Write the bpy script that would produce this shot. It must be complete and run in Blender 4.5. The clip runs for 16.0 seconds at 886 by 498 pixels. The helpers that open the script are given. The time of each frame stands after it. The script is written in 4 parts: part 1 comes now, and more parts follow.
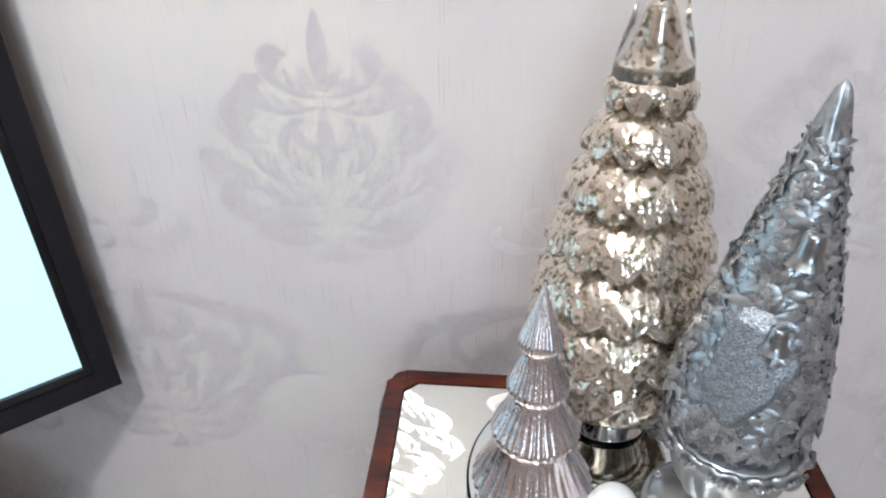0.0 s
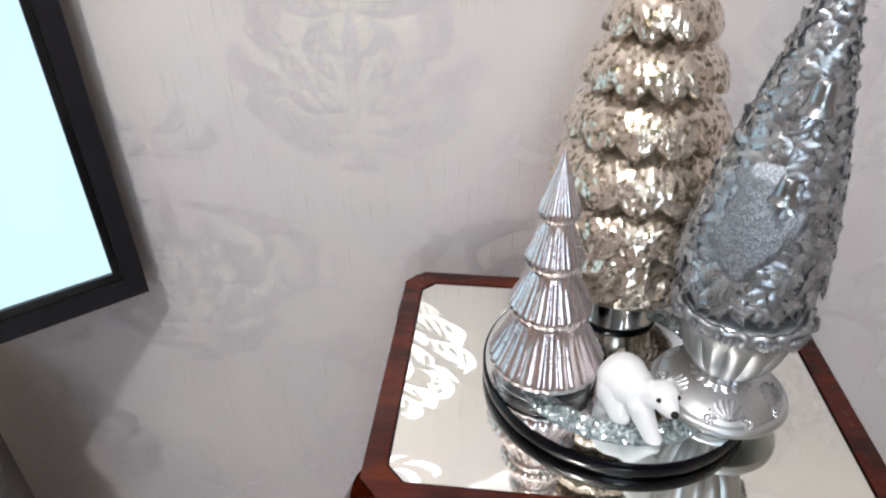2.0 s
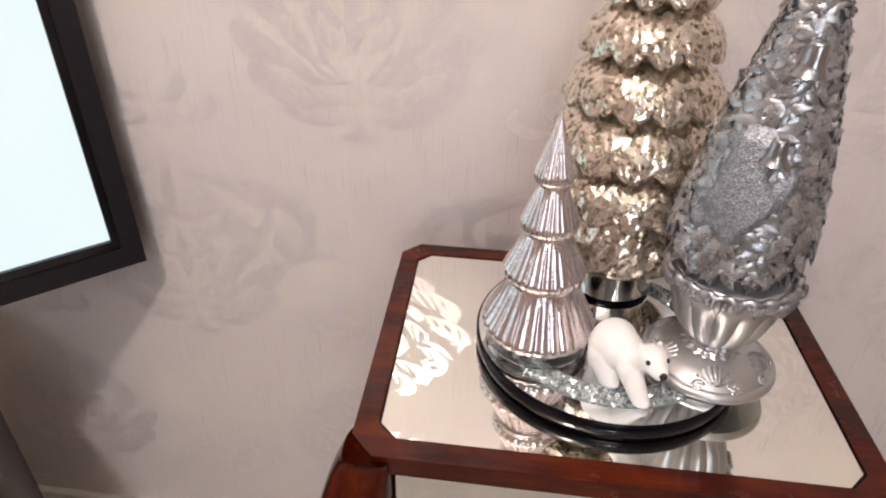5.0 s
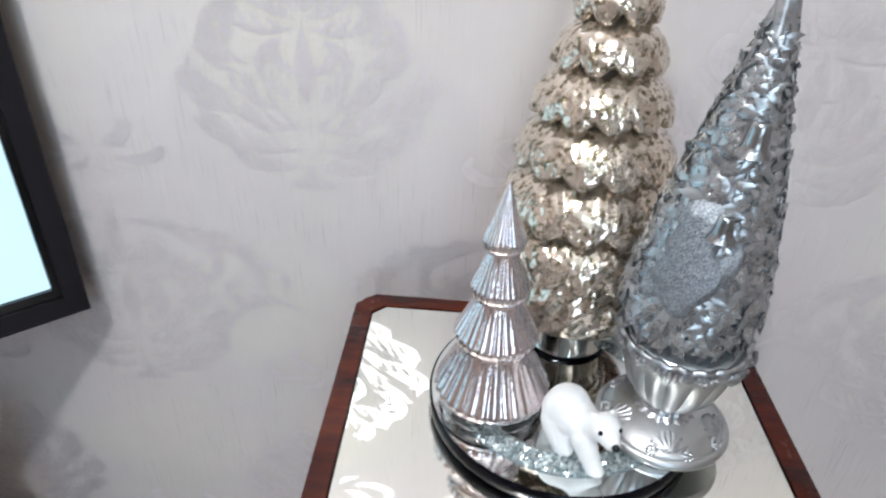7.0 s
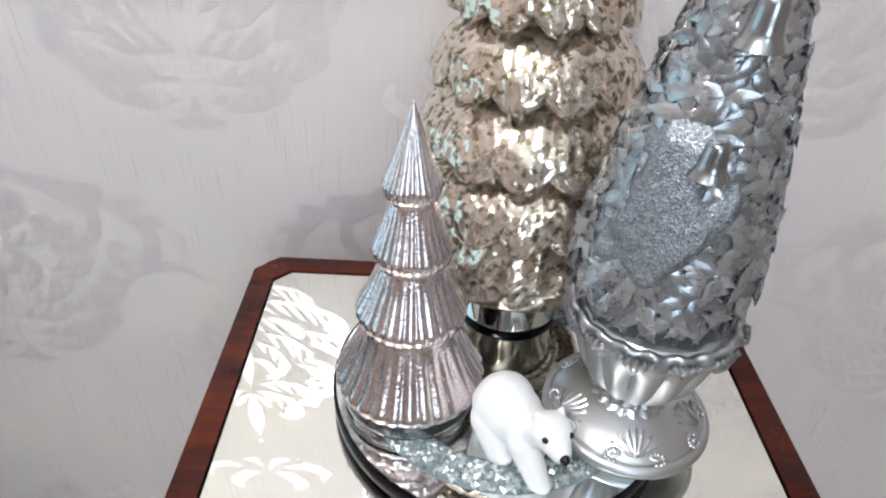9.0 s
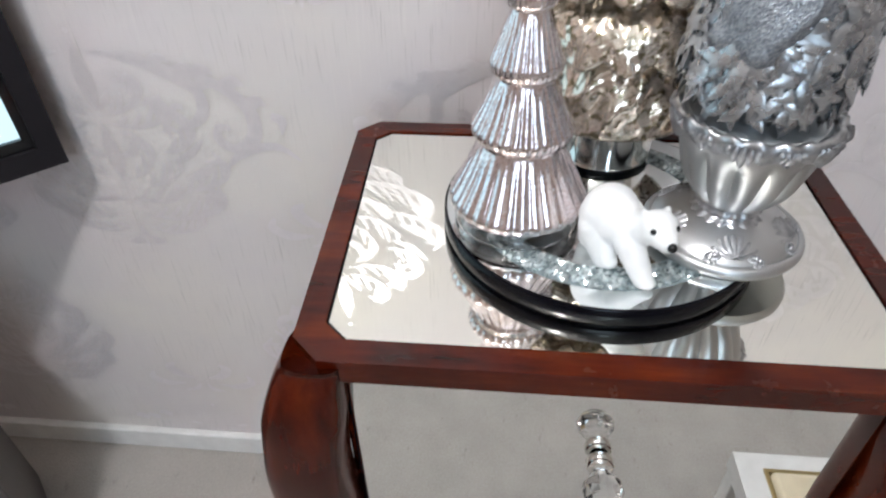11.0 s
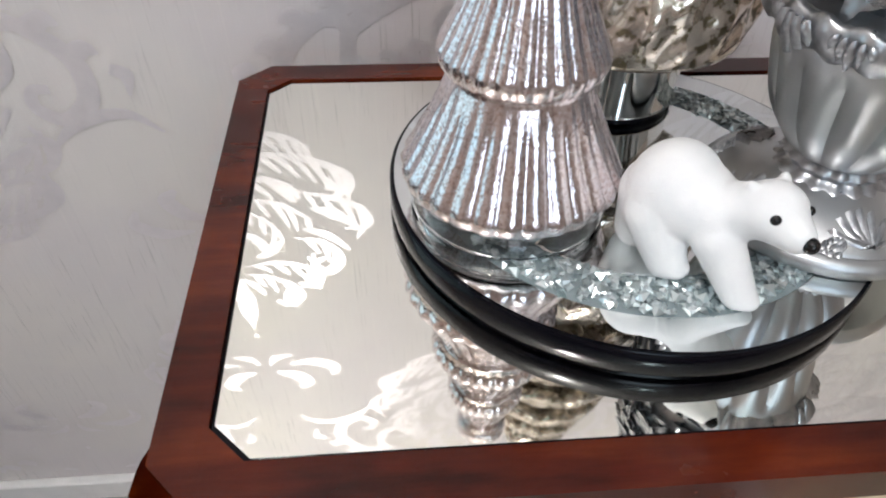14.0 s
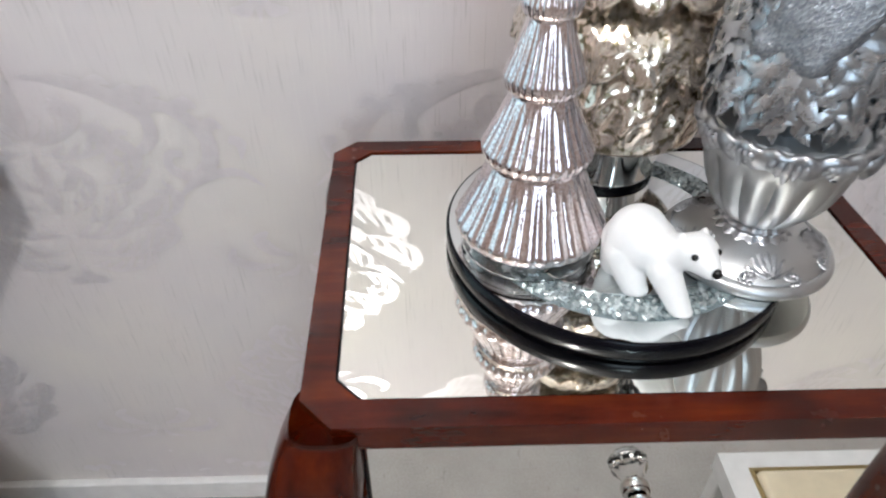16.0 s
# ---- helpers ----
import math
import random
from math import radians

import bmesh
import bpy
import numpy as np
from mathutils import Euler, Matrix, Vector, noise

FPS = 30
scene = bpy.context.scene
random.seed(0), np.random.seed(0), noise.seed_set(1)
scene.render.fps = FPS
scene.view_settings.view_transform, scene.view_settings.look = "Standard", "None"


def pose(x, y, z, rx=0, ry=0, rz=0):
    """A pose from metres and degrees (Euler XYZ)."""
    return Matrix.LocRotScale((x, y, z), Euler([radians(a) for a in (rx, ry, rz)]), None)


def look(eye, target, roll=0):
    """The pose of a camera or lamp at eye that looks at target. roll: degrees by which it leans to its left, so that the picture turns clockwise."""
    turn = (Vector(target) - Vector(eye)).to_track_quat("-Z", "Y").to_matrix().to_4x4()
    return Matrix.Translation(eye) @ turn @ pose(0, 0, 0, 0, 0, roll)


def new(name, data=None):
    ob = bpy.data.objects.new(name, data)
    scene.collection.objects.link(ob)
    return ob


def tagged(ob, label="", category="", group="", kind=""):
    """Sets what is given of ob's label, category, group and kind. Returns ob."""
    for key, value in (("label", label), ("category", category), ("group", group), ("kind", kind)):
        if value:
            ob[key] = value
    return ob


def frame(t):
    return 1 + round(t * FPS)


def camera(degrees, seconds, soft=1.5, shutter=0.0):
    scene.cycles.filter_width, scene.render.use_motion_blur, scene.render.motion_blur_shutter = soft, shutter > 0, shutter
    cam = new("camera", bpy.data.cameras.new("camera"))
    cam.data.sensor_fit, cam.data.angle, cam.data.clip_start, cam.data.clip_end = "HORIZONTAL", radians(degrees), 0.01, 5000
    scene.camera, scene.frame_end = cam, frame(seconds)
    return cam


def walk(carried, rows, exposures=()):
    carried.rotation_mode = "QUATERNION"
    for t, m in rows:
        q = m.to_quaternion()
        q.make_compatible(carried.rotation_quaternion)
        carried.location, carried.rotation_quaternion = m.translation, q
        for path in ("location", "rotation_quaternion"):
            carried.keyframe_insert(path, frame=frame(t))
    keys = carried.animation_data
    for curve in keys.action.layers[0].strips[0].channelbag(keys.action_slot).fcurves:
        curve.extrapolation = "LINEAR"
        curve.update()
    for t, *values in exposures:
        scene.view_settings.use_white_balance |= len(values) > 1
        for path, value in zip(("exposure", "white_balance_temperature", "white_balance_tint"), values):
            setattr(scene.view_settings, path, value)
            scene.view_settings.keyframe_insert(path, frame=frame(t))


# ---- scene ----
cam = camera(69.8, 16.0, soft=2.0, shutter=0.4)
PATH = [
    (0, (0.09, -0.26, 1.159), (-0.099, 1.471, 0.174), -1.1),
    (0.5, (0.096, -0.266, 1.15), (-0.079, 1.451, 0.139), -0.6),
    (1, (0.095, -0.283, 1.138), (-0.088, 1.424, 0.113), -0.6),
    (1.5, (0.102, -0.302, 1.128), (-0.068, 1.404, 0.097), -0.7),
    (2, (0.085, -0.318, 1.104), (-0.128, 1.369, 0.051), -0.7),
    (2.5, (0.09, -0.319, 1.081), (-0.092, 1.337, -0.025), 0.1),
    (3, (0.096, -0.32, 1.075), (-0.083, 1.337, -0.032), 0.2),
    (3.2, (0.096, -0.318, 1.075), (-0.102, 1.326, -0.046), -0.4),
    (5.3, (0.088, -0.339, 1.09), (-0.116, 1.353, 0.044), 0.9),
    (5.5, (0.096, -0.339, 1.095), (-0.099, 1.359, 0.056), 0.4),
    (6, (0.097, -0.335, 1.091), (-0.062, 1.356, 0.034), 1.8),
    (6.5, (0.096, -0.333, 1.096), (-0.064, 1.365, 0.051), 1.2),
    (7, (0.1, -0.304, 1.113), (-0.011, 1.41, 0.088), 2.1),
    (7.5, (0.137, -0.23, 1.087), (0.15, 1.461, 0.02), 2.5),
    (8, (0.141, -0.187, 1.077), (0.175, 1.488, -0.015), 1.8),
    (8.2, (0.14, -0.175, 1.051), (0.181, 1.477, -0.076), 3.4),
    (10.3, (0.125, -0.268, 1.047), (0.029, 1.344, -0.133), 0.1),
    (10.5, (0.119, -0.277, 1.033), (0.009, 1.312, -0.177), 0.1),
    (11, (0.102, -0.275, 0.999), (-0.049, 1.264, -0.269), -1.0),
    (11.5, (0.08, -0.269, 0.976), (-0.099, 1.236, -0.329), 0.4),
    (12, (0.07, -0.225, 0.962), (-0.095, 1.287, -0.337), -0.9),
    (12.5, (0.067, -0.176, 0.936), (0.028, 1.3, -0.413), -1.0),
    (13, (0.083, -0.133, 0.921), (0.193, 1.337, -0.431), -1.4),
    (13.5, (0.088, -0.129, 0.913), (0.262, 1.328, -0.447), 0.1),
    (14, (0.067, -0.125, 0.906), (0.213, 1.329, -0.459), 1.7),
    (14.5, (0.083, -0.131, 0.919), (0.253, 1.339, -0.426), 1.0),
    (15, (0.076, -0.132, 0.923), (0.224, 1.349, -0.413), 0.7),
    (15.5, (0.062, -0.151, 0.94), (0.155, 1.354, -0.374), 0.1),
    (16, (0.053, -0.23, 0.988), (0.096, 1.321, -0.273), 0.1),
]
NEUTRAL, WARM = (5700, 6), (6900, 19)


def balance(t, stops, warmth):
    return (t, stops + 0.34, *(a + (b - a) * warmth for a, b in zip(NEUTRAL, WARM)))


BALANCE = [balance(*row) for row in ((0.0, 0.02, -0.05), (1.0, -0.06, -0.05), (1.5, -0.08, 0.0), (2.0, -0.08, 0.15), (2.5, -0.1, 0.75), (3.0, -0.15, 0.3), (3.4, -0.1, 0.5), (5.0, -0.1, 1.0), (5.5, -0.1, 1.0), (6.0, -0.1, 0.05), (6.5, -0.05, -0.15),
                                     (7.2, 0.0, -0.05), (8.0, 0.05, 0.05), (10.5, 0.0, 0.0), (11.5, 0.08, 0.15), (12.5, -0.05, 0.2), (13.0, -0.12, 0.0), (13.5, -0.18, 0.0), (14.0, -0.18, 0.15), (15.0, -0.12, 0.0), (16.0, 0.0, 0.1))]
walk(cam, [(t, look(eye, target, roll)) for t, eye, target, roll in PATH], BALANCE)

# ---------------- world and lights ----------------
world = bpy.data.worlds.new("world")
scene.world = world
world.use_nodes = True
wn = world.node_tree.nodes
sky = wn.new("ShaderNodeTexSky")
sky.sky_type = "NISHITA"
sky.sun_disc = False
sky.sun_elevation = radians(32)
sky.sun_rotation = radians(200)
world.node_tree.links.new(sky.outputs[0], wn["Background"].inputs[0])
wn["Background"].inputs[1].default_value = 0.1


def area_lamp(name, eye, target, sx, sy, watts, color):
    d = bpy.data.lights.new(name, "AREA")
    d.shape, d.size, d.size_y, d.energy, d.color = "RECTANGLE", sx, sy, watts, color
    ob = new(name, d)
    ob.matrix_world = look(eye, target)
    return ob


WALL_Y, LEFT, RIGHT, BACK, CEIL = 0.352, -1.75, 2.3, -3.0, 2.45
WIN_X0, WIN_X1, WIN_Z0, WIN_Z1 = -0.15, 0.95, 0.95, 2.15
area_lamp("window_daylight", ((WIN_X0 + WIN_X1) / 2, BACK + 0.06, (WIN_Z0 + WIN_Z1) / 2), ((WIN_X0 + WIN_X1) / 2, 0, (WIN_Z0 + WIN_Z1) / 2 - 0.35),
          WIN_X1 - WIN_X0 - 0.1, WIN_Z1 - WIN_Z0 - 0.1, 10, (0.78, 0.90, 1.0))
LAMPS = ((-0.28, -0.74, 49, (0.985, 0.905, 0.845), 0.06), (0.44, -1.85, 9, (0.82, 0.98, 1.0), 0.06))
for lx, ly, watts, tone, size in LAMPS:
    bulb = bpy.data.lights.new("ceiling_lamp_bulb", "POINT")
    bulb.energy, bulb.color, bulb.shadow_soft_size = watts, tone, size
    new("ceiling_lamp_bulb", bulb).location = (lx, ly, 2.24)


# ---------------- materials ----------------
def mat(name, color, rough=0.5, metal=0.0, spec=0.5):
    m = bpy.data.materials.new(name)
    m.use_nodes = True
    b = m.node_tree.nodes["Principled BSDF"]
    b.inputs["Base Color"].default_value = (*color, 1)
    b.inputs["Roughness"].default_value = rough
    b.inputs["Metallic"].default_value = metal
    b.inputs["Specular IOR Level"].default_value = spec
    return m


def node(m, kind, **vals):
    n = m.node_tree.nodes.new(kind)
    for k, v in vals.items():
        n.inputs[k].default_value = v
    return n


def link(m, a, b):
    m.node_tree.links.new(a, b)


def bsdf(m):
    return m.node_tree.nodes["Principled BSDF"]


def coords(m, scale=(1, 1, 1), kind="Object"):
    tc = m.node_tree.nodes.new("ShaderNodeTexCoord")
    mp = node(m, "ShaderNodeMapping", Scale=scale)
    link(m, tc.outputs[kind], mp.inputs["Vector"])
    return mp.outputs["Vector"]


def noise_tex(m, vec, scale, detail=4.0, rough=0.55):
    n = node(m, "ShaderNodeTexNoise", Scale=scale, Detail=detail, Roughness=rough)
    link(m, vec, n.inputs["Vector"])
    return n.outputs["Fac"]


def ramp(m, fac, stops):
    r = m.node_tree.nodes.new("ShaderNodeValToRGB")
    e = r.color_ramp.elements
    while len(e) < len(stops):
        e.new(0.5)
    for el, (p, c) in zip(e, stops):
        el.position, el.color = p, (*c, 1)
    link(m, fac, r.inputs["Fac"])
    return r.outputs["Color"]


def mix(m, fac, a, b, mode="MIX"):
    n = m.node_tree.nodes.new("ShaderNodeMix")
    n.data_type, n.blend_type = "RGBA", mode
    for sock, v in ((n.inputs[0], fac), (n.inputs[6], a), (n.inputs[7], b)):
        if isinstance(v, (int, float)):
            sock.default_value = v
        elif isinstance(v, tuple):
            sock.default_value = (*v, 1)
        else:
            link(m, v, sock)
    return n.outputs[2]


def bump(m, height, strength, dist):
    n = node(m, "ShaderNodeBump", Strength=strength, Distance=dist)
    link(m, height, n.inputs["Height"])
    link(m, n.outputs["Normal"], bsdf(m).inputs["Normal"])


def grey(v):
    return (v, v, v)


def wallpaper():
    m = mat("wallpaper_ground", (0.6, 0.54, 0.5), 0.55)
    v = coords(m)
    streak = noise_tex(m, coords(m, (520, 1, 16)), 1.0, 3.0, 0.6)
    patch = noise_tex(m, v, 5.5, 3.0)
    s = ramp(m, streak, [(0.0, grey(0)), (0.60, grey(0)), (0.70, grey(1)), (1, grey(1))])
    p = ramp(m, patch, [(0.44, grey(0.08)), (0.66, grey(0.9))])
    both = mix(m, 1.0, s, p, "MULTIPLY")
    tone = ramp(m, noise_tex(m, v, 3.4, 4.0), [(0.32, (0.655, 0.600, 0.605)), (0.5, (0.685, 0.640, 0.620)), (0.68, (0.735, 0.690, 0.635))])
    dark = mix(m, both, tone, (0.43, 0.40, 0.375))
    pale = ramp(m, noise_tex(m, coords(m, (430, 1, 11)), 1.0, 3.0, 0.6), [(0.58, grey(0)), (0.72, grey(0.35))])
    link(m, mix(m, pale, dark, (0.76, 0.72, 0.68)), bsdf(m).inputs["Base Color"])
    bump(m, streak, 0.12, 0.0006)
    return m


def damask_ink():
    m = mat("damask_ink", (0.6, 0.53, 0.52), 0.40, 0.30)
    v = coords(m)
    link(m, ramp(m, noise_tex(m, v, 60, 5.0), [(0.3, (0.70, 0.655, 0.66)), (0.7, (0.785, 0.735, 0.735))]), bsdf(m).inputs["Base Color"])
    link(m, ramp(m, noise_tex(m, v, 9, 3.0), [(0.3, grey(0.34)), (0.7, grey(0.46))]), bsdf(m).inputs["Roughness"])
    bsdf(m).inputs["Coat Weight"].default_value = 0.25
    bsdf(m).inputs["Coat Roughness"].default_value = 0.3
    return m


def wood(name="mahogany", along=(9, 60, 60)):
    m = mat(name, (0.12, 0.03, 0.015), 0.22)
    v = coords(m, (14, 14, 14))
    grain = noise_tex(m, coords(m, along), 1.0, 6.0, 0.6)
    c = ramp(m, grain, [(0.28, (0.032, 0.0030, 0.0010)), (0.5, (0.080, 0.0088, 0.0018)), (0.78, (0.165, 0.027, 0.004))])
    blot = ramp(m, noise_tex(m, v, 1.0, 3.0), [(0.35, (0.40, 0.36, 0.36)), (0.7, (1.0, 0.95, 0.85))])
    link(m, mix(m, 1.0, c, blot, "MULTIPLY"), bsdf(m).inputs["Base Color"])
    link(m, ramp(m, noise_tex(m, v, 3.0, 5.0), [(0.3, grey(0.14)), (0.7, grey(0.28))]), bsdf(m).inputs["Roughness"])
    bsdf(m).inputs["Coat Weight"].default_value = 0.14
    bsdf(m).inputs["Specular IOR Level"].default_value = 0.2
    bsdf(m).inputs["Coat Roughness"].default_value = 0.08
    bump(m, grain, 0.05, 0.0008)
    return m


def mirror(name, color, rough):
    m = mat(name, color, rough, 1.0)
    link(m, ramp(m, noise_tex(m, coords(m), 18, 4.0), [(0.4, grey(rough)), (0.8, grey(rough + 0.035))]), bsdf(m).inputs["Roughness"])
    return m


def mercury(name, light, mid, dark, scale, cut, rough=0.1, soft=0.05):
    """Silvered glass with worn, mottled silvering."""
    m = mat(name, light, rough, 1.0)
    v = coords(m)
    a = noise_tex(m, v, scale, 5.0, 0.65)
    big = noise_tex(m, v, scale * 0.22, 3.0)
    col = ramp(m, a, [(cut - soft, light), (cut + 0.4 * soft, mid), (cut + 2.4 * soft, dark)])
    tint = ramp(m, big, [(0.35, (0.86, 0.86, 0.84)), (0.65, (1.0, 0.99, 0.97))])
    link(m, mix(m, 1.0, col, tint, "MULTIPLY"), bsdf(m).inputs["Base Color"])
    link(m, ramp(m, a, [(cut - 0.05, grey(rough)), (cut + 0.08, grey(rough + 0.22))]), bsdf(m).inputs["Roughness"])
    bump(m, a, 0.14, 0.0008)
    bsdf(m).inputs["Coat Weight"].default_value = 0.6
    bsdf(m).inputs["Coat Roughness"].default_value = 0.03
    return m


def rose_glass():
    """Silvered ribbed glass with a fine crackle that sparkles."""
    m = mat("rose_mercury_glass", (0.8, 0.7, 0.7), 0.16, 1.0)
    v = coords(m)
    a = noise_tex(m, v, 640, 5.0, 0.7)
    big = noise_tex(m, v, 75, 3.0)
    col = ramp(m, a, [(0.40, (0.96, 0.95, 0.98)), (0.52, (0.87, 0.81, 0.82)), (0.64, (0.56, 0.46, 0.43))])
    tint = ramp(m, big, [(0.35, (1.0, 0.93, 0.90)), (0.65, (0.97, 0.97, 1.0))])
    link(m, mix(m, 1.0, col, tint, "MULTIPLY"), bsdf(m).inputs["Base Color"])
    link(m, ramp(m, a, [(0.40, grey(0.04)), (0.62, grey(0.20))]), bsdf(m).inputs["Roughness"])
    vo = node(m, "ShaderNodeTexVoronoi", Scale=520.0)
    link(m, v, vo.inputs["Vector"])
    bump(m, mix(m, 0.5, vo.outputs["Distance"], a), 0.4, 0.0006)
    bsdf(m).inputs["Coat Weight"].default_value = 0.7
    bsdf(m).inputs["Coat Roughness"].default_value = 0.03
    return m


def silver_paint():
    m = mat("silver_resin", (0.55, 0.56, 0.57), 0.3, 0.9)
    v = coords(m)
    link(m, ramp(m, noise_tex(m, v, 160, 4.0), [(0.3, (0.33, 0.34, 0.36)), (0.6, (0.56, 0.57, 0.59))]), bsdf(m).inputs["Base Color"])
    link(m, ramp(m, noise_tex(m, v, 90, 4.0), [(0.3, grey(0.26)), (0.7, grey(0.42))]), bsdf(m).inputs["Roughness"])
    bump(m, noise_tex(m, v, 420, 3.0), 0.2, 0.0006)
    return m


def leaf_paint():
    m = mat("silver_leaf_paint", (0.42, 0.44, 0.46), 0.36, 0.85)
    geo_n = m.node_tree.nodes.new("ShaderNodeNewGeometry")
    link(m, ramp(m, geo_n.outputs["Random Per Island"], [(0.0, (0.28, 0.295, 0.315)), (0.5, (0.42, 0.435, 0.455)), (1.0, (0.58, 0.60, 0.62))]), bsdf(m).inputs["Base Color"])
    link(m, ramp(m, noise_tex(m, coords(m), 130, 4.0), [(0.3, grey(0.20)), (0.7, grey(0.36))]), bsdf(m).inputs["Roughness"])
    bump(m, noise_tex(m, coords(m), 500, 3.0), 0.25, 0.0006)
    return m


def glitter():
    m = mat("frosted_glitter", (0.5, 0.51, 0.52), 0.35, 0.75)
    v = coords(m)
    vo = node(m, "ShaderNodeTexVoronoi", Scale=900.0)
    link(m, v, vo.inputs["Vector"])
    link(m, ramp(m, vo.outputs["Color"], [(0.1, (0.20, 0.22, 0.25)), (0.9, (0.46, 0.49, 0.53))]), bsdf(m).inputs["Base Color"])
    bump(m, vo.outputs["Distance"], 0.5, 0.0009)
    return m


def carpet():
    m = mat("carpet_pile", (0.34, 0.28, 0.22), 0.95, 0.0, 0.1)
    v = coords(m)
    fine = noise_tex(m, v, 260, 4.0, 0.7)
    flecks = ramp(m, noise_tex(m, coords(m, (60, 25, 1)), 1.0, 4.0, 0.7), [(0.62, grey(0)), (0.74, grey(0.6))])
    base = ramp(m, noise_tex(m, v, 14, 5.0), [(0.3, (0.43, 0.385, 0.335)), (0.7, (0.52, 0.47, 0.415))])
    base = mix(m, 0.35, base, ramp(m, fine, [(0.3, grey(0.25)), (0.7, grey(0.5))]))
    link(m, mix(m, flecks, base, (0.22, 0.19, 0.165)), bsdf(m).inputs["Base Color"])
    bump(m, fine, 0.7, 0.004)
    return m


def painted(name, color, rough=0.5):
    m = mat(name, color, rough)
    n = noise_tex(m, coords(m), 35, 5.0)
    hi = tuple(min(1, c * 1.05) for c in color)
    lo = tuple(c * 0.92 for c in color)
    link(m, ramp(m, n, [(0.3, lo), (0.7, hi)]), bsdf(m).inputs["Base Color"])
    bump(m, noise_tex(m, coords(m), 220, 3.0), 0.08, 0.001)
    return m


def glass(name, color=(1, 1, 1), rough=0.0, ior=1.47):
    m = mat(name, color, rough)
    bsdf(m).inputs["Transmission Weight"].default_value = 1.0
    bsdf(m).inputs["IOR"].default_value = ior
    return m


def bear_flock():
    m = mat("white_flock", (0.82, 0.82, 0.81), 0.6)
    v = coords(m)
    n = noise_tex(m, v, 900, 3.0, 0.7)
    link(m, ramp(m, noise_tex(m, v, 70, 4.0), [(0.3, (0.86, 0.87, 0.87)), (0.7, (0.93, 0.93, 0.92))]), bsdf(m).inputs["Base Color"])
    bsdf(m).inputs["Subsurface Weight"].default_value = 0.15
    bsdf(m).inputs["Subsurface Radius"].default_value = (0.004, 0.004, 0.004)
    bump(m, n, 0.35, 0.0008)
    return m


def screen_glow():
    m = mat("lit_screen", (0.02, 0.02, 0.02), 0.15)
    v = coords(m)
    c = ramp(m, noise_tex(m, v, 2.0, 2.0), [(0.3, (0.72, 0.95, 1.0)), (0.7, (0.84, 1.0, 1.0))])
    link(m, c, bsdf(m).inputs["Emission Color"])
    bsdf(m).inputs["Emission Strength"].default_value = 0.85
    return m


M_WALL, M_INK, M_WOOD = wallpaper(), damask_ink(), wood()
M_TOPMIRROR = mirror("tabletop_mirror", (0.91, 0.905, 0.84), 0.012)
M_FRONTMIRROR = mirror("drawer_mirror", (0.84, 0.85, 0.84), 0.01)
M_TRAYMIRROR = mirror("tray_mirror", (0.80, 0.83, 0.83), 0.01)
M_BLACK = mat("black_lacquer", (0.003, 0.003, 0.005), 0.16, 0.0, 0.16)
M_ROSE = rose_glass()
M_CHAMP = mercury("champagne_mercury_glass", (0.78, 0.69, 0.60), (0.50, 0.42, 0.33), (0.17, 0.14, 0.085), 200, 0.54, 0.11, 0.022)
bsdf(M_CHAMP).inputs["Metallic"].default_value = 0.82
bsdf(M_CHAMP).inputs["Coat Weight"].default_value = 0.3
M_CHROME = mirror("chrome_glass", (0.78, 0.77, 0.74), 0.03)
M_SILVER, M_GLITTER = silver_paint(), glitter()
M_FILL = painted("silver_glitter_filling", (0.50, 0.53, 0.55), 0.3)
bsdf(M_FILL).inputs["Metallic"].default_value = 0.5
M_LEAF = leaf_paint()
M_UPRIGHT = wood("mahogany_upright", (60, 60, 9))
M_PLAIN = painted("peach_wall_paint", (0.46, 0.385, 0.34), 0.7)
M_BED = painted("crystal_dust", (0.24, 0.29, 0.30), 0.4)
M_BELL = mirror("bright_silver", (0.40, 0.415, 0.43), 0.22)
M_SATIN = mirror("satin_silver", (0.56, 0.57, 0.575), 0.40)
M_CARPET, M_WHITE = carpet(), painted("white_gloss_paint", (0.78, 0.77, 0.75), 0.35)
M_CEIL = painted("ceiling_paint", (0.74, 0.72, 0.69), 0.8)
M_CABINET = painted("cabinet_taupe", (0.10, 0.087, 0.08), 0.45)
M_CLEAR, M_CRYSTAL = glass("clear_glass"), glass("crystal", (1, 1, 1), 0.0, 1.55)
M_BEAR, M_EYE = bear_flock(), mat("black_bead", (0.006, 0.006, 0.006), 0.12)
M_BEZEL, M_BEZEL_IN, M_SCREEN = painted("bezel_charcoal", (0.016, 0.0145, 0.017), 0.45), mat("bezel_black", (0.006, 0.006, 0.007), 0.2), screen_glow()
bsdf(M_BEZEL).inputs["Specular IOR Level"].default_value = 0.18
M_CREAM = painted("cream_card", (0.70, 0.60, 0.42), 0.6)
M_GOLD = mat("gilt", (0.55, 0.42, 0.2), 0.35, 1.0)
M_CHIP = mat("chipped_varnish", (0.55, 0.47, 0.38), 0.6)
M_LAMP = mat("opal_glass", (0.9, 0.86, 0.8), 0.4)
bsdf(M_LAMP).inputs["Emission Color"].default_value = (1.0, 0.82, 0.66, 1)
bsdf(M_LAMP).inputs["Emission Strength"].default_value = 2.5


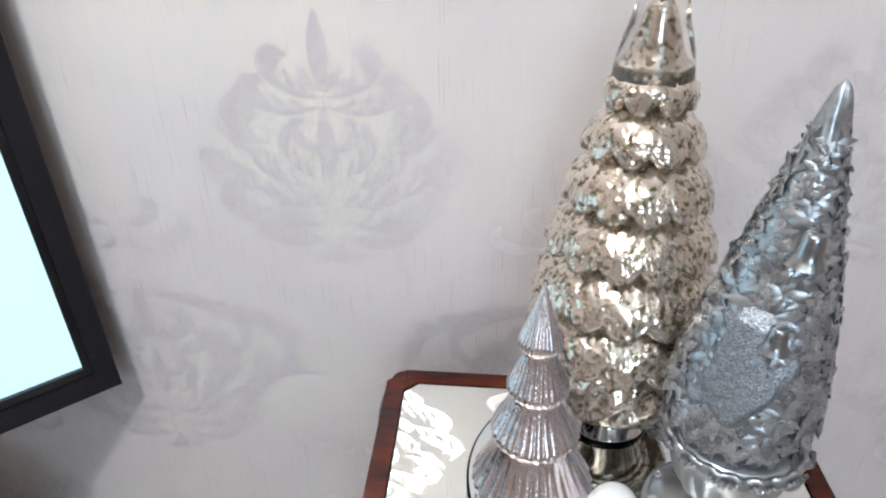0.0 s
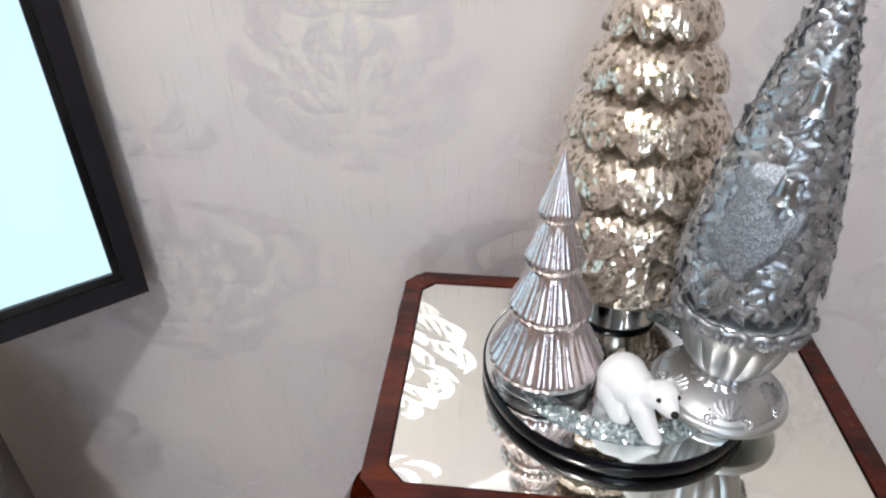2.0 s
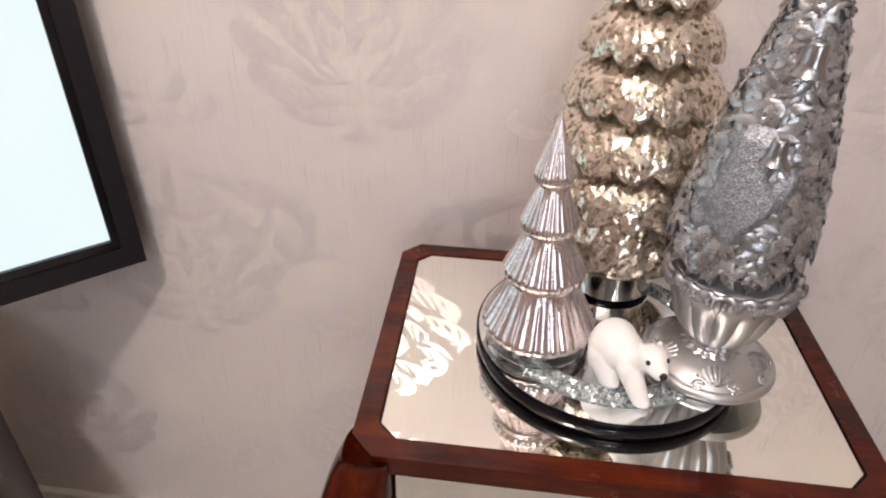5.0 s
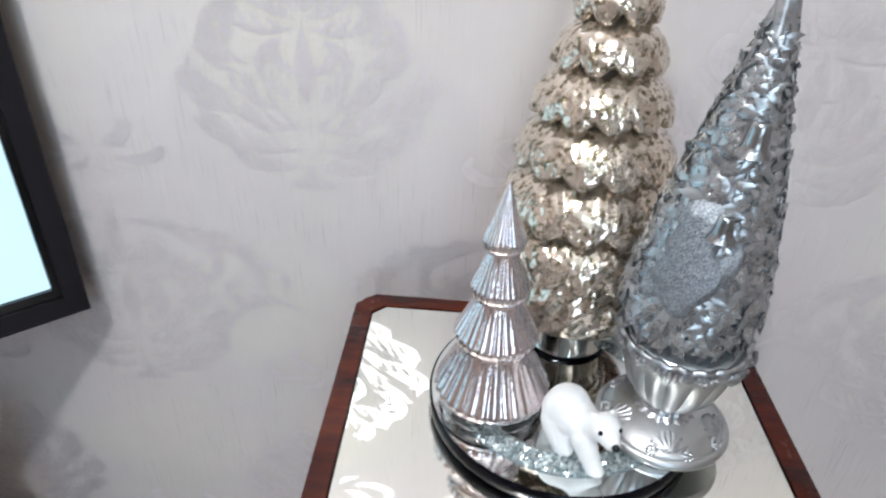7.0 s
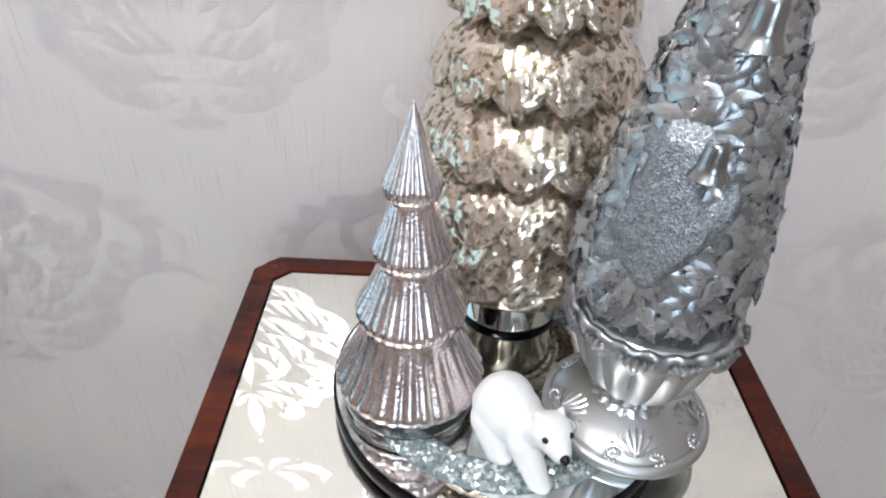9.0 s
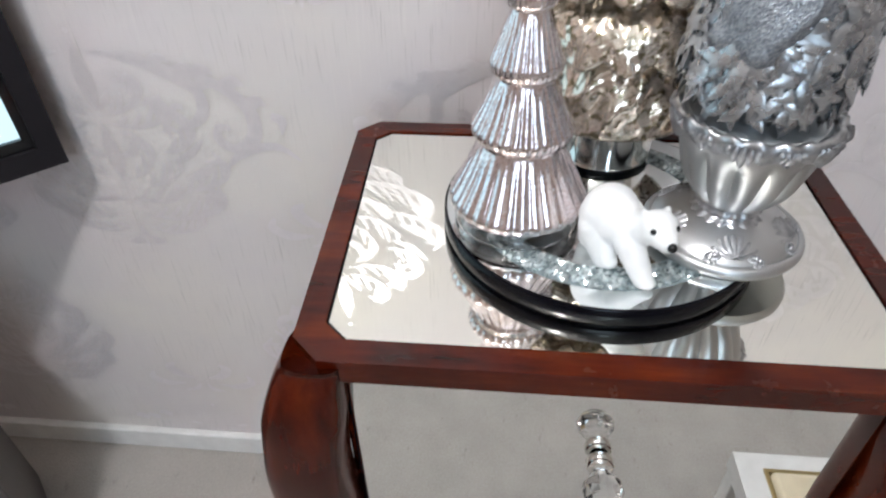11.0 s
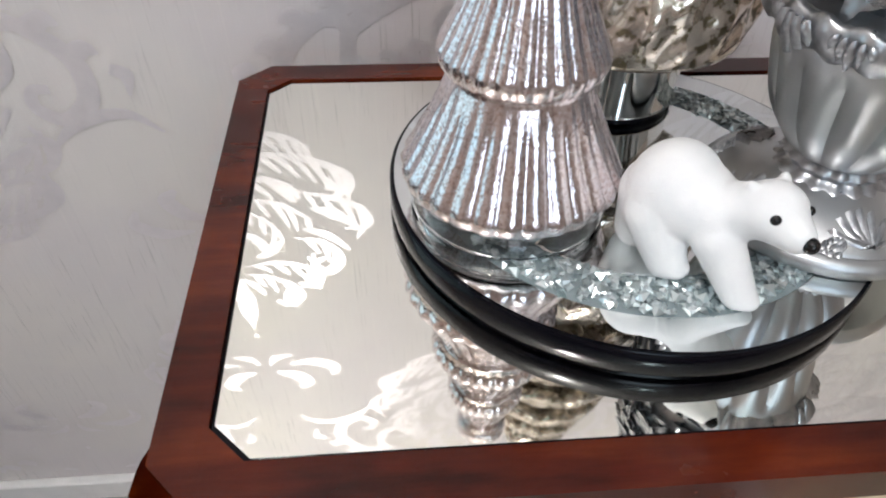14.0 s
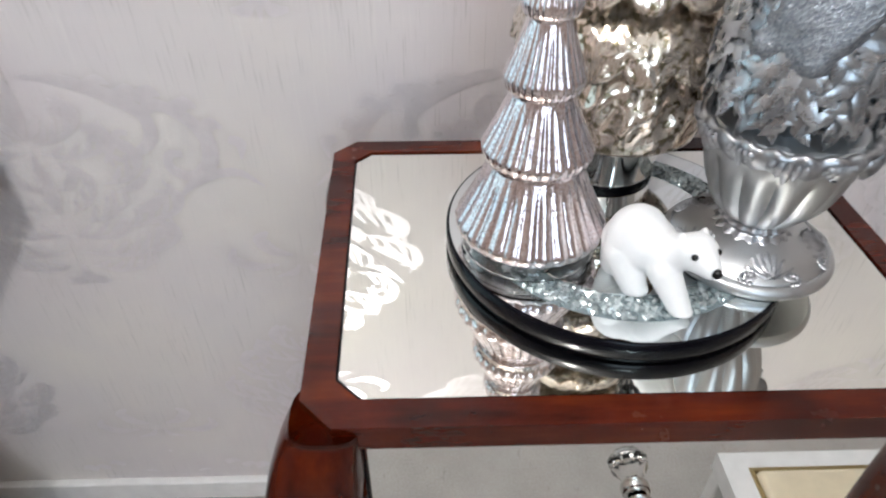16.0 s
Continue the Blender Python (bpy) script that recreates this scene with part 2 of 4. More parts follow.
# ---------------- mesh helpers ----------------
def mesh_ob(name, verts, faces, material, parent=None, label="", smooth=True):
    me = bpy.data.meshes.new(name)
    me.from_pydata([tuple(v) for v in verts], [], faces)
    me.update()
    if smooth:
        me.polygons.foreach_set("use_smooth", [True] * len(me.polygons))
    me.materials.append(material)
    ob = new(name, me)
    ob.parent = parent
    if label:
        ob["label"] = label
    return ob


def part(name, bm, material, parent=None, label="", smooth=False, m=None):
    me = bpy.data.meshes.new(name)
    if m is not None:
        bm.transform(m)
    bm.normal_update()
    bm.to_mesh(me)
    bm.free()
    if smooth:
        me.polygons.foreach_set("use_smooth", [True] * len(me.polygons))
    me.materials.append(material)
    ob = new(name, me)
    ob.parent = parent
    if label:
        ob["label"] = label
    return ob


def thing(name, at, label, category, group="", kind=""):
    ob = new(name)
    ob.location = at
    ob.empty_display_size = 0.02
    return tagged(ob, label, category, group, kind)


def box(x0, x1, y0, y1, z0, z1, bevel=0.0, segs=2):
    bm = bmesh.new()
    bmesh.ops.create_cube(bm, size=1.0)
    bm.transform(Matrix.Translation(((x0 + x1) / 2, (y0 + y1) / 2, (z0 + z1) / 2)) @ Matrix.Diagonal((x1 - x0, y1 - y0, z1 - z0, 1)))
    if bevel:
        bmesh.ops.bevel(bm, geom=bm.edges[:], offset=bevel, segments=segs, profile=0.5, affect="EDGES")
    return bm


def prism(outline, z0, z1, bevel=0.0, hole=None):
    """An upright prism over an outline (counter-clockwise), or a frame where hole has as many corners."""
    bm = bmesh.new()
    n = len(outline)
    lo = [bm.verts.new((x, y, z0)) for x, y in outline]
    hi = [bm.verts.new((x, y, z1)) for x, y in outline]
    if hole:
        lo2 = [bm.verts.new((x, y, z0)) for x, y in hole]
        hi2 = [bm.verts.new((x, y, z1)) for x, y in hole]
    outer = []
    for i in range(n):
        j = (i + 1) % n
        bm.faces.new((lo[i], lo[j], hi[j], hi[i]))
        outer.append((i, j))
        if hole:
            bm.faces.new((lo2[j], lo2[i], hi2[i], hi2[j]))
            bm.faces.new((hi[i], hi[j], hi2[j], hi2[i]))
            bm.faces.new((lo[j], lo[i], lo2[i], lo2[j]))
    if not hole:
        bm.faces.new(hi)
        bm.faces.new(lo[::-1])
    if bevel:
        bm.edges.ensure_lookup_table()
        es = [e for e in bm.edges if e.calc_face_angle(0) > 0.4]
        bmesh.ops.bevel(bm, geom=es, offset=bevel, segments=2, profile=0.5, affect="EDGES")
    return bm


def smooth_line(points, per=6):
    """A Catmull-Rom line through points."""
    pts = [Vector(p) for p in points]
    pts = [2 * pts[0] - pts[1]] + pts + [2 * pts[-1] - pts[-2]]
    out = []
    for i in range(1, len(pts) - 2):
        a, b, c, d = pts[i - 1:i + 3]
        for k in range(per):
            t = k / per
            out.append(0.5 * (2 * b + (c - a) * t + (2 * a - 5 * b + 4 * c - d) * t * t + (3 * b - a - 3 * c + d) * t ** 3))
    out.append(pts[-2])
    return out


def lathe(name, line, segs, material, parent=None, label="", shape=None, smooth=True, ends=True, sharp=38):
    """Turns a line of (r, z) about z; shape(theta, r, z, k) may move a point, k running 0 to 1 along the line."""
    verts, faces = [], []
    n = len(line)
    for i, p in enumerate(line):
        r, z = p[0], p[1]
        for j in range(segs):
            th = 2 * math.pi * j / segs
            rr, zz = shape(th, r, z, i / (n - 1)) if shape else (r, z)
            verts.append((rr * math.cos(th), rr * math.sin(th), zz))
    for i in range(n - 1):
        for j in range(segs):
            k = (j + 1) % segs
            faces.append((i * segs + j, i * segs + k, (i + 1) * segs + k, (i + 1) * segs + j))
    if ends:
        faces.append(tuple(range(segs))[::-1])
        faces.append(tuple((n - 1) * segs + j for j in range(segs)))
    else:
        faces += [((n - 1) * segs + j, (n - 1) * segs + (j + 1) % segs, (j + 1) % segs, j) for j in range(segs)]
    ob = mesh_ob(name, verts, faces, material, parent, label, smooth)
    if smooth and sharp:
        ob.data.set_sharp_from_angle(angle=radians(sharp))
    return ob


# ---------------- the room ----------------
def room():
    th = 0.12
    tagged(part("floor", box(LEFT - th, RIGHT + th, BACK - th, WALL_Y + th, -0.1, 0), M_CARPET), "beige cut-pile carpet with darker flecks, wall to wall", "carpet", kind="structure")
    tagged(part("ceiling", box(LEFT - th, RIGHT + th, BACK - th, WALL_Y + th, CEIL, CEIL + 0.1), M_CEIL), "plain white painted ceiling", "ceiling", kind="structure")
    tagged(part("wall_north", box(LEFT - th, RIGHT + th, WALL_Y, WALL_Y + th, 0, CEIL), M_WALL), "pale pink-grey wallpaper with streaks and damask print", "wall", kind="structure")
    tagged(part("wall_west", box(LEFT - th, LEFT, BACK, WALL_Y, 0, CEIL), M_PLAIN), "plain peach painted wall", "wall", kind="structure")
    tagged(part("wall_east", box(RIGHT, RIGHT + th, BACK, WALL_Y, 0, CEIL), M_PLAIN), "plain peach painted wall", "wall", kind="structure")
    south = box(LEFT - th, WIN_X0, BACK - th, BACK, 0, CEIL)
    for b in (box(WIN_X1, RIGHT + th, BACK - th, BACK, 0, CEIL), box(WIN_X0, WIN_X1, BACK - th, BACK, 0, WIN_Z0), box(WIN_X0, WIN_X1, BACK - th, BACK, WIN_Z1, CEIL)):
        me = bpy.data.meshes.new("tmp")
        b.to_mesh(me)
        b.free()
        south.from_mesh(me)
        bpy.data.meshes.remove(me)
    tagged(part("wall_south", south, M_PLAIN), "plain peach painted wall with a window opening", "wall", kind="structure")
    w = thing("window_1", (0, 0, 0), "white framed window letting in cool daylight", "window", kind="structure")
    part("window_frame", prism([(WIN_X0, WIN_Z0), (WIN_X1, WIN_Z0), (WIN_X1, WIN_Z1), (WIN_X0, WIN_Z1)], 0, 0.06, 0.003,
         [(WIN_X0 + 0.05, WIN_Z0 + 0.05), (WIN_X1 - 0.05, WIN_Z0 + 0.05), (WIN_X1 - 0.05, WIN_Z1 - 0.05), (WIN_X0 + 0.05, WIN_Z1 - 0.05)]), M_WHITE, w,
         m=pose(0, BACK - 0.03, 0, 90))
    for k in (1, 2):
        x = WIN_X0 + (WIN_X1 - WIN_X0) * k / 3
        part("mullion", box(x - 0.02, x + 0.02, BACK - 0.085, BACK - 0.04, WIN_Z0 + 0.05, WIN_Z1 - 0.05, 0.004), M_WHITE, w)
    bb = box(LEFT, RIGHT, WALL_Y - 0.014, WALL_Y, 0.0, 0.046, 0.003)
    tagged(part("baseboard", bb, M_WHITE), "low white painted skirting board along the wall", "skirting", kind="structure")
    for (lx, ly, watts, tone, size), words in zip(LAMPS, ("warm", "cool white")):
        lamp = thing("ceiling_lamp", (lx, ly, CEIL), "opal glass ceiling lamp, lit " + words, "lamp", "ceiling lamps")
        part("rose", box(-0.05, 0.05, -0.05, 0.05, -0.02, 0, 0.008), M_WHITE, lamp)
        lathe("shade", smooth_line([(0.03, -0.021, 0), (0.06, -0.035, 0), (0.085, -0.060, 0), (0.080, -0.070, 0)]), 40, M_LAMP, lamp)


room()


# damask print: leaves and scrolls laid on the paper
def ribbon(points, widths, verts, faces, y, per=7, off=0.0):
    line = smooth_line([(p[0], 0, p[1]) for p in points], per)
    n = len(line)
    base = len(verts)
    for i, p in enumerate(line):
        d = (line[min(i + 1, n - 1)] - line[max(i - 1, 0)]).normalized()
        side = Vector((-d.z, 0, d.x))
        k = i / (n - 1) * (len(widths) - 1)
        a = min(int(k), len(widths) - 2)
        w = widths[a] + (widths[a + 1] - widths[a]) * (k - a)
        for s in (-1, 1):
            q = p + side * (w * (s / 2 + off))
            verts.append((q.x, y - 0.0000006 * i, q.z))
    for i in range(n - 1):
        a = base + 2 * i
        faces.append((a, a + 1, a + 3, a + 2))


def damask_motif(scrolls):
    """Half of the motif, as (points, widths); the other half mirrors it."""
    leaf5 = (0.25, 0.9, 1.0, 0.85, 0.35)
    h = []
    for w, pts in (
        (0.015, [(0.012, -0.126), (0.040, -0.133), (0.070, -0.128), (0.090, -0.118)]),
        (0.012, [(0.004, -0.140), (0.012, -0.150), (0.026, -0.150)]),
        (0.020, [(0.010, -0.106), (0.050, -0.109), (0.088, -0.102), (0.118, -0.086), (0.119, -0.070), (0.107, -0.071)]),
        (0.020, [(0.008, -0.082), (0.046, -0.082), (0.070, -0.076)]),
        (0.020, [(0.070, -0.070), (0.100, -0.060), (0.128, -0.046), (0.136, -0.028), (0.122, -0.022)]),
        (0.014, [(0.082, -0.050), (0.104, -0.042), (0.124, -0.026)]),
        (0.020, [(0.030, -0.062), (0.055, -0.052), (0.082, -0.034)]),
        (0.010, [(0.072, -0.024), (0.096, -0.014), (0.116, 0.006)]),
        (0.020, [(0.062, -0.012), (0.088, -0.004), (0.104, 0.016), (0.096, 0.034), (0.079, 0.031), (0.080, 0.018)]),
        (0.015, [(0.016, -0.050), (0.036, -0.036), (0.049, -0.012), (0.040, 0.008)]),
        (0.012, [(0.006, -0.020), (0.024, -0.014), (0.034, 0.006), (0.022, 0.012)]),
        (0.016, [(0.008, 0.026), (0.036, 0.022), (0.064, 0.028), (0.082, 0.042), (0.076, 0.056), (0.066, 0.051)]),
        (0.017, [(0.006, 0.036), (0.026, 0.042), (0.048, 0.054), (0.058, 0.070), (0.050, 0.082), (0.041, 0.077)]),
        (0.009, [(0.004, 0.042), (0.014, 0.054), (0.022, 0.066)]),
    ):
        k = [leaf5[round(i * 4 / (len(pts) - 1))] * w * 1.12 for i in range(len(pts))]
        if w > 0.0145:
            # a slim stem with a comb of teardrop petals above it
            h.append((pts, [v * 0.36 for v in k], -0.35))
            run = smooth_line([(p[0], 0, p[1]) for p in pts], 10)
            total = sum((q - p).length for p, q in zip(run, run[1:]))
            count = max(3, int(total / 0.0125))
            for s in range(count):
                u = 0.08 + 0.84 * s / (count - 1)
                i = min(max(int(u * (len(run) - 1)), 1), len(run) - 2)
                d = (run[i + 1] - run[i - 1]).normalized()
                up = Vector((-d.z, 0, d.x))
                ln = w * (0.75 + 0.55 * math.sin(math.pi * min(1, u * 1.15)))
                a = run[i] + up * (w * 0.06)
                p1 = a + (d * 0.75 + up * 0.40) * (ln * 0.5)
                p2 = a + (d * 0.95 + up * 0.85) * (ln * 0.95)
                h.append(([(a.x, a.z), (p1.x, p1.z), (p2.x, p2.z)], (0.002, 0.0072, 0.0034), 0.0))
        else:
            h.append((pts, k, 0.0))
    for pts, wid in (
        ([(0, -0.052), (0, -0.030), (0, -0.004), (0, 0.026)], (0.004, 0.020, 0.018, 0.002)),
        ([(0, 0.042), (0, 0.070), (0, 0.095), (0, 0.122)], (0.004, 0.020, 0.019, 0.001)),
        ([(0, 0.130), (0, 0.1335), (0, 0.137)], (0.002, 0.007, 0.002)),
        ([(0, -0.125), (0, -0.140), (0, -0.160)], (0.003, 0.013, 0.001)),
        # small open flower between the motifs
        ([(0.012, 0.205), (0.034, 0.212), (0.046, 0.228), (0.036, 0.240)], (0.003, 0.016, 0.018, 0.004)),
        ([(0.030, 0.190), (0.060, 0.188), (0.082, 0.200), (0.078, 0.216)], (0.003, 0.014, 0.014, 0.004)),
        ([(0.006, 0.190), (0.014, 0.178), (0.034, 0.172)], (0.003, 0.010, 0.002)),
    ):
        h.append((pts, wid, 0.0))
    if scrolls:
        for sx, sz, size, wid in ((0.158, 0.040, 1.05, 0.016), (0.108, 0.062, 0.85, 0.013)):
            pts = [(sx - 0.060 * size, sz + 0.050 * size), (sx - 0.014 * size, sz + 0.038 * size), (sx + 0.020 * size, sz + 0.010 * size), (sx + 0.022 * size, sz - 0.024 * size),
                   (sx, sz - 0.042 * size), (sx - 0.019 * size, sz - 0.032 * size), (sx - 0.017 * size, sz - 0.017 * size), (sx - 0.004 * size, sz - 0.016 * size)]
            h.append((pts, (0.001, wid * 0.7, wid, wid * 1.1, wid * 0.8, wid * 0.7, wid * 0.6, wid * 0.5), 0.0))
            for ox, oz in ((-0.022, 0.046), (0.008, 0.034), (0.028, 0.012)):
                h.append(([(sx + ox * size - 0.010, sz + oz * size - 0.002), (sx + ox * size + 0.004, sz + oz * size + 0.004), (sx + ox * size + 0.014, sz + oz * size)], (0.014 * size, 0.015 * size, 0.002), 0.0))
        h.append(([(0.020, 0.110), (0.055, 0.106), (0.090, 0.092), (0.128, 0.062)], (0.002, 0.014, 0.013, 0.003), 0.0))
        h.append(([(0.205, 0.040), (0.216, 0.034), (0.214, 0.016)], (0.009, 0.013, 0.002), 0.0))
        h.append(([(0.232, -0.018), (0.205, 0.000), (0.165, -0.008), (0.135, -0.034)], (0.002, 0.010, 0.013, 0.002), 0.0))
    return h


def damask_print():
    verts, faces = [], []
    col = 0
    for cx in (-1.396, -1.136, -0.876, -0.616, -0.356, -0.096, 0.164, 0.424, 0.684, 0.944):
        cz0 = 0.945 if col % 2 else 0.625
        half = damask_motif(col % 2 == 0)
        col += 1
        for cz in [cz0 + 0.64 * k for k in range(-2, 3)]:
            lift = 0
            for pts, wid, off in half:
                for s in (1, -1):
                    lift += 1
                    q = [(cx + s * px, cz + pz) for px, pz in pts]
                    if min(p[1] for p in q) > 0.06 and max(p[1] for p in q) < CEIL - 0.02:
                        ribbon(q, wid, verts, faces, WALL_Y - 0.0002 - 0.0000022 * lift, 6, off * s)
    ob = mesh_ob("damask_print", verts, faces, M_INK, bpy.data.objects["wall_north"], "pearly mauve damask leaves and scrolls", False)
    return tagged(ob, kind="stuff")


damask_print()


# ---------------- side table ----------------
TOP = 0.707
GX0, GX1, GY0, GY1, CH = 0.0, 0.357, -0.014, 0.247, 0.0135


def octagon(x0, x1, y0, y1, c):
    return [(x0 + c, y0), (x1 - c, y0), (x1, y0 + c), (x1, y1 - c), (x1 - c, y1), (x0 + c, y1), (x0, y1 - c), (x0, y0 + c)]


def table_outline(x0, x1, y0, y1, c):
    """The octagon of the top, whose left edge runs out a little towards the wall."""
    return [(x - 0.0088 * max(0.0, (y + 0.014) / 0.261) if x < 0.1 else x, y) for x, y in octagon(x0, x1, y0, y1, c)]


def side_table():
    t = thing("side_table", (GX0, GY0, 0), "dark mahogany side table with mirrored top and bowed legs", "table")
    inv = Matrix.Translation((-GX0, -GY0, 0))
    frame_b = prism(table_outline(-0.0185, 0.3755, -0.0325, 0.2655, 0.019), TOP - 0.017, TOP + 0.0015, 0.004, table_outline(GX0, GX1, GY0, GY1, CH))
    part("top_frame", frame_b, M_WOOD, t, m=inv)
    part("mirror_top", prism(table_outline(GX0 + 0.0016, GX1 - 0.0016, GY0 + 0.0016, GY1 - 0.0016, CH), TOP - 0.006, TOP, 0.0008), M_TOPMIRROR, t, "cream-tinted mirror panel", m=inv)
    part("panel_underside", prism(table_outline(GX0 - 0.002, GX1 + 0.002, GY0 - 0.002, GY1 + 0.002, CH), TOP - 0.0175, TOP - 0.0075), M_WOOD, t, m=inv)
    part("mirror_seam", prism(table_outline(GX0 + 0.0001, GX1 - 0.0001, GY0 + 0.0001, GY1 - 0.0001, CH), TOP - 0.006, TOP - 0.0006, 0.0, table_outline(GX0 + 0.0015, GX1 - 0.0015, GY0 + 0.0015, GY1 - 0.0015, CH)),
         M_BLACK, t, "dark bevelled edge of the mirror", m=inv)
    rnd = random.Random(9)
    verts, faces = [], []
    for i in range(26):
        x = 0.03 + 0.13 * rnd.random() ** 1.3 if i < 20 else rnd.uniform(0.17, 0.33)
        ln, hh = rnd.uniform(0.0008, 0.004), rnd.uniform(0.0002, 0.0005)
        z = TOP + 0.0004 + rnd.uniform(-0.0006, 0.0004)
        b = len(verts)
        for dx, dz in ((-ln, 0), (-ln * 0.2, -hh), (ln, 0), (ln * 0.3, hh)):
            verts.append((x + dx - GX0, -0.0318 - GY0 + (dz + z - TOP - 0.0004) * 0.6, z + dz))
        faces.append((b, b + 1, b + 2, b + 3))
    tagged(mesh_ob("edge_wear", verts, faces, M_CHIP, t, "pale chips along the front edge", False), kind="stuff")
    # bowed legs, out over the corner and back in
    spine = smooth_line([(0.000, 0.702, 0), (0.007, 0.680, 0), (0.013, 0.640, 0), (0.016, 0.590, 0), (0.011, 0.500, 0), (0.002, 0.380, 0), (-0.010, 0.220, 0), (-0.012, 0.100, 0), (-0.004, 0.035, 0), (0.006, 0.0, 0)], 5)
    for cx, cy, sx, sy in ((-0.004, -0.018, -1, -1), (0.361, -0.018, 1, -1), (-0.004, 0.251, -1, 1), (0.361, 0.251, 1, 1)):
        verts, faces = [], []
        n = 32
        for p in spine:
            z = p[1]
            half = 0.0125 + 0.0150 * max(0.0, min(1.0, (z - 0.06) / 0.5)) - 0.008 * max(0.0, (z - 0.66) / 0.045)
            if z < 0.04:
                half += 0.006
            for j in range(n):
                a = 2 * math.pi * (j + 0.5) / n
                # rounded square turned to the corner
                u, v = math.cos(a), math.sin(a)
                k = (u ** 4 + v ** 4) ** -0.20
                verts.append((cx + sx * (p[0] * 0.9 + u * k * half), cy + sy * (p[0] * 0.9 + v * k * half), z))
        m = len(spine)
        for i in range(m - 1):
            for j in range(n):
                k = (j + 1) % n
                faces.append((i * n + j, i * n + k, (i + 1) * n + k, (i + 1) * n + j))
        faces.append(tuple(range(n)))
        faces.append(tuple(range((m - 1) * n, m * n))[::-1])
        mesh_ob("leg", [Vector(v) + Vector((-GX0, -GY0, 0)) for v in verts], faces, M_UPRIGHT, t)
    # drawers faced with mirror between the legs
    part("carcass", box(0.004, 0.353, -0.008, 0.240, 0.33, 0.6895, 0.002), M_WOOD, t, m=inv)
    for z0, z1 in ((0.5285, 0.6885), (0.362, 0.5245)):
        d = part("drawer_front", box(0.012, 0.345, -0.020, -0.0085, z0, z1, 0.0015), M_BLACK, t, m=inv)
        part("mirror_panel", box(0.0145, 0.3425, -0.0235, -0.0202, z0 + 0.002, z1 - 0.002, 0.0016), M_FRONTMIRROR, d, "bevelled mirror panel", m=inv)
        zk = (z0 + z1) / 2 + 0.008
        k = lathe("knob", [(0.0045, 0.0), (0.0045, 0.004), (0.0075, 0.007), (0.0075, 0.010), (0.0045, 0.012), (0.008, 0.015), (0.0125, 0.021), (0.0135, 0.026), (0.0105, 0.0305), (0.004, 0.0325)], 10, M_CRYSTAL, d, "faceted crystal knob", smooth=False)
        k.matrix_basis = inv @ pose(0.181, -0.0238, zk, 90)
        c = lathe("collar", smooth_line([(0.005, 0.0002, 0), (0.0085, 0.002, 0), (0.0095, 0.006, 0), (0.0085, 0.010, 0), (0.0055, 0.0118, 0)], 3), 24, M_CHROME, d, "chrome collar")
        c.matrix_basis = inv @ pose(0.181, -0.0236, zk, 90)
    part("bottom_rail", box(0.002, 0.355, -0.020, 0.245, 0.318, 0.3295, 0.003), M_WOOD, t, m=inv)
    return t


side_table()


# ---------------- tray with crystals ----------------
TX, TY, TR, TZ = 0.1805, 0.1235, 0.1155, 0.7225


def mirror_tray():
    t = thing("mirror_tray", (TX, TY, TOP), "round mirrored tray with black rim and crushed crystals", "tray")
    z = TZ - TOP
    lathe("rim", [(TR - 0.009, 0.0004), (TR - 0.003, 0.0005), (TR - 0.0025, 0.0018), (TR - 0.0006, 0.0024), (TR, 0.0036), (TR, z - 0.0016), (TR - 0.0008, z - 0.0004), (TR - 0.002, z - 0.0004)], 128, M_BLACK, t, "glossy black grooved rim", ends=False)
    lathe("outer_mirror", [(TR - 0.0022, z - 0.004), (TR - 0.0022, z), (0.097, z), (0.0965, z - 0.002), (0.0965, z - 0.004)], 128, M_TRAYMIRROR, t, smooth=False)
    lathe("inner_mirror", [(0.0745, z - 0.004), (0.0745, z - 0.0006), (0.074, z), (0.0001, z)], 128, M_TRAYMIRROR, t, smooth=False)
    lathe("crystal_bed", [(0.0964, z - 0.005), (0.0964, z - 0.0009), (0.0746, z - 0.0009), (0.0746, z - 0.005)], 96, M_BED, t)
    rnd = random.Random(4)
    verts, faces = [], []
    for i in range(1900):
        a, r = rnd.uniform(0, 2 * math.pi), rnd.uniform(0.0768, 0.0942)
        s = rnd.choice((0.0014, 0.0020, 0.0026, 0.0033)) * rnd.uniform(0.8, 1.15)
        rot = Euler((rnd.gauss(0, 0.45), rnd.gauss(0, 0.45), rnd.uniform(0, 6))).to_matrix()
        c = Vector((r * math.cos(a), r * math.sin(a), z - 0.0006 + rnd.uniform(0, 0.0014)))
        b = len(verts)
        for v in ((1, 0, 0), (-0.9, 0.2, 0), (0, 1.1, 0), (0.1, -1, 0), (0.1, 0, 0.45), (0, 0.1, -0.45)):
            verts.append(c + rot @ (Vector(v) * s))
        for f in ((0, 2, 4), (2, 1, 4), (1, 3, 4), (3, 0, 4), (2, 0, 5), (1, 2, 5), (3, 1, 5), (0, 3, 5)):
            faces.append(tuple(b + k for k in f))
    tagged(mesh_ob("crystal_gravel", verts, faces, M_SHARDS, t, "crushed mirror-glass crystals", False), kind="stuff")
    return t


M_SHARDS = mat("mirror_shards", (0.8, 0.82, 0.82), 0.28, 0.8)
geo = M_SHARDS.node_tree.nodes.new("ShaderNodeNewGeometry")
link(M_SHARDS, ramp(M_SHARDS, geo.outputs["Random Per Island"], [(0.0, (0.40, 0.47, 0.48)), (0.5, (0.56, 0.63, 0.64)), (1.0, (0.80, 0.85, 0.86))]), bsdf(M_SHARDS).inputs["Base Color"])
mirror_tray()


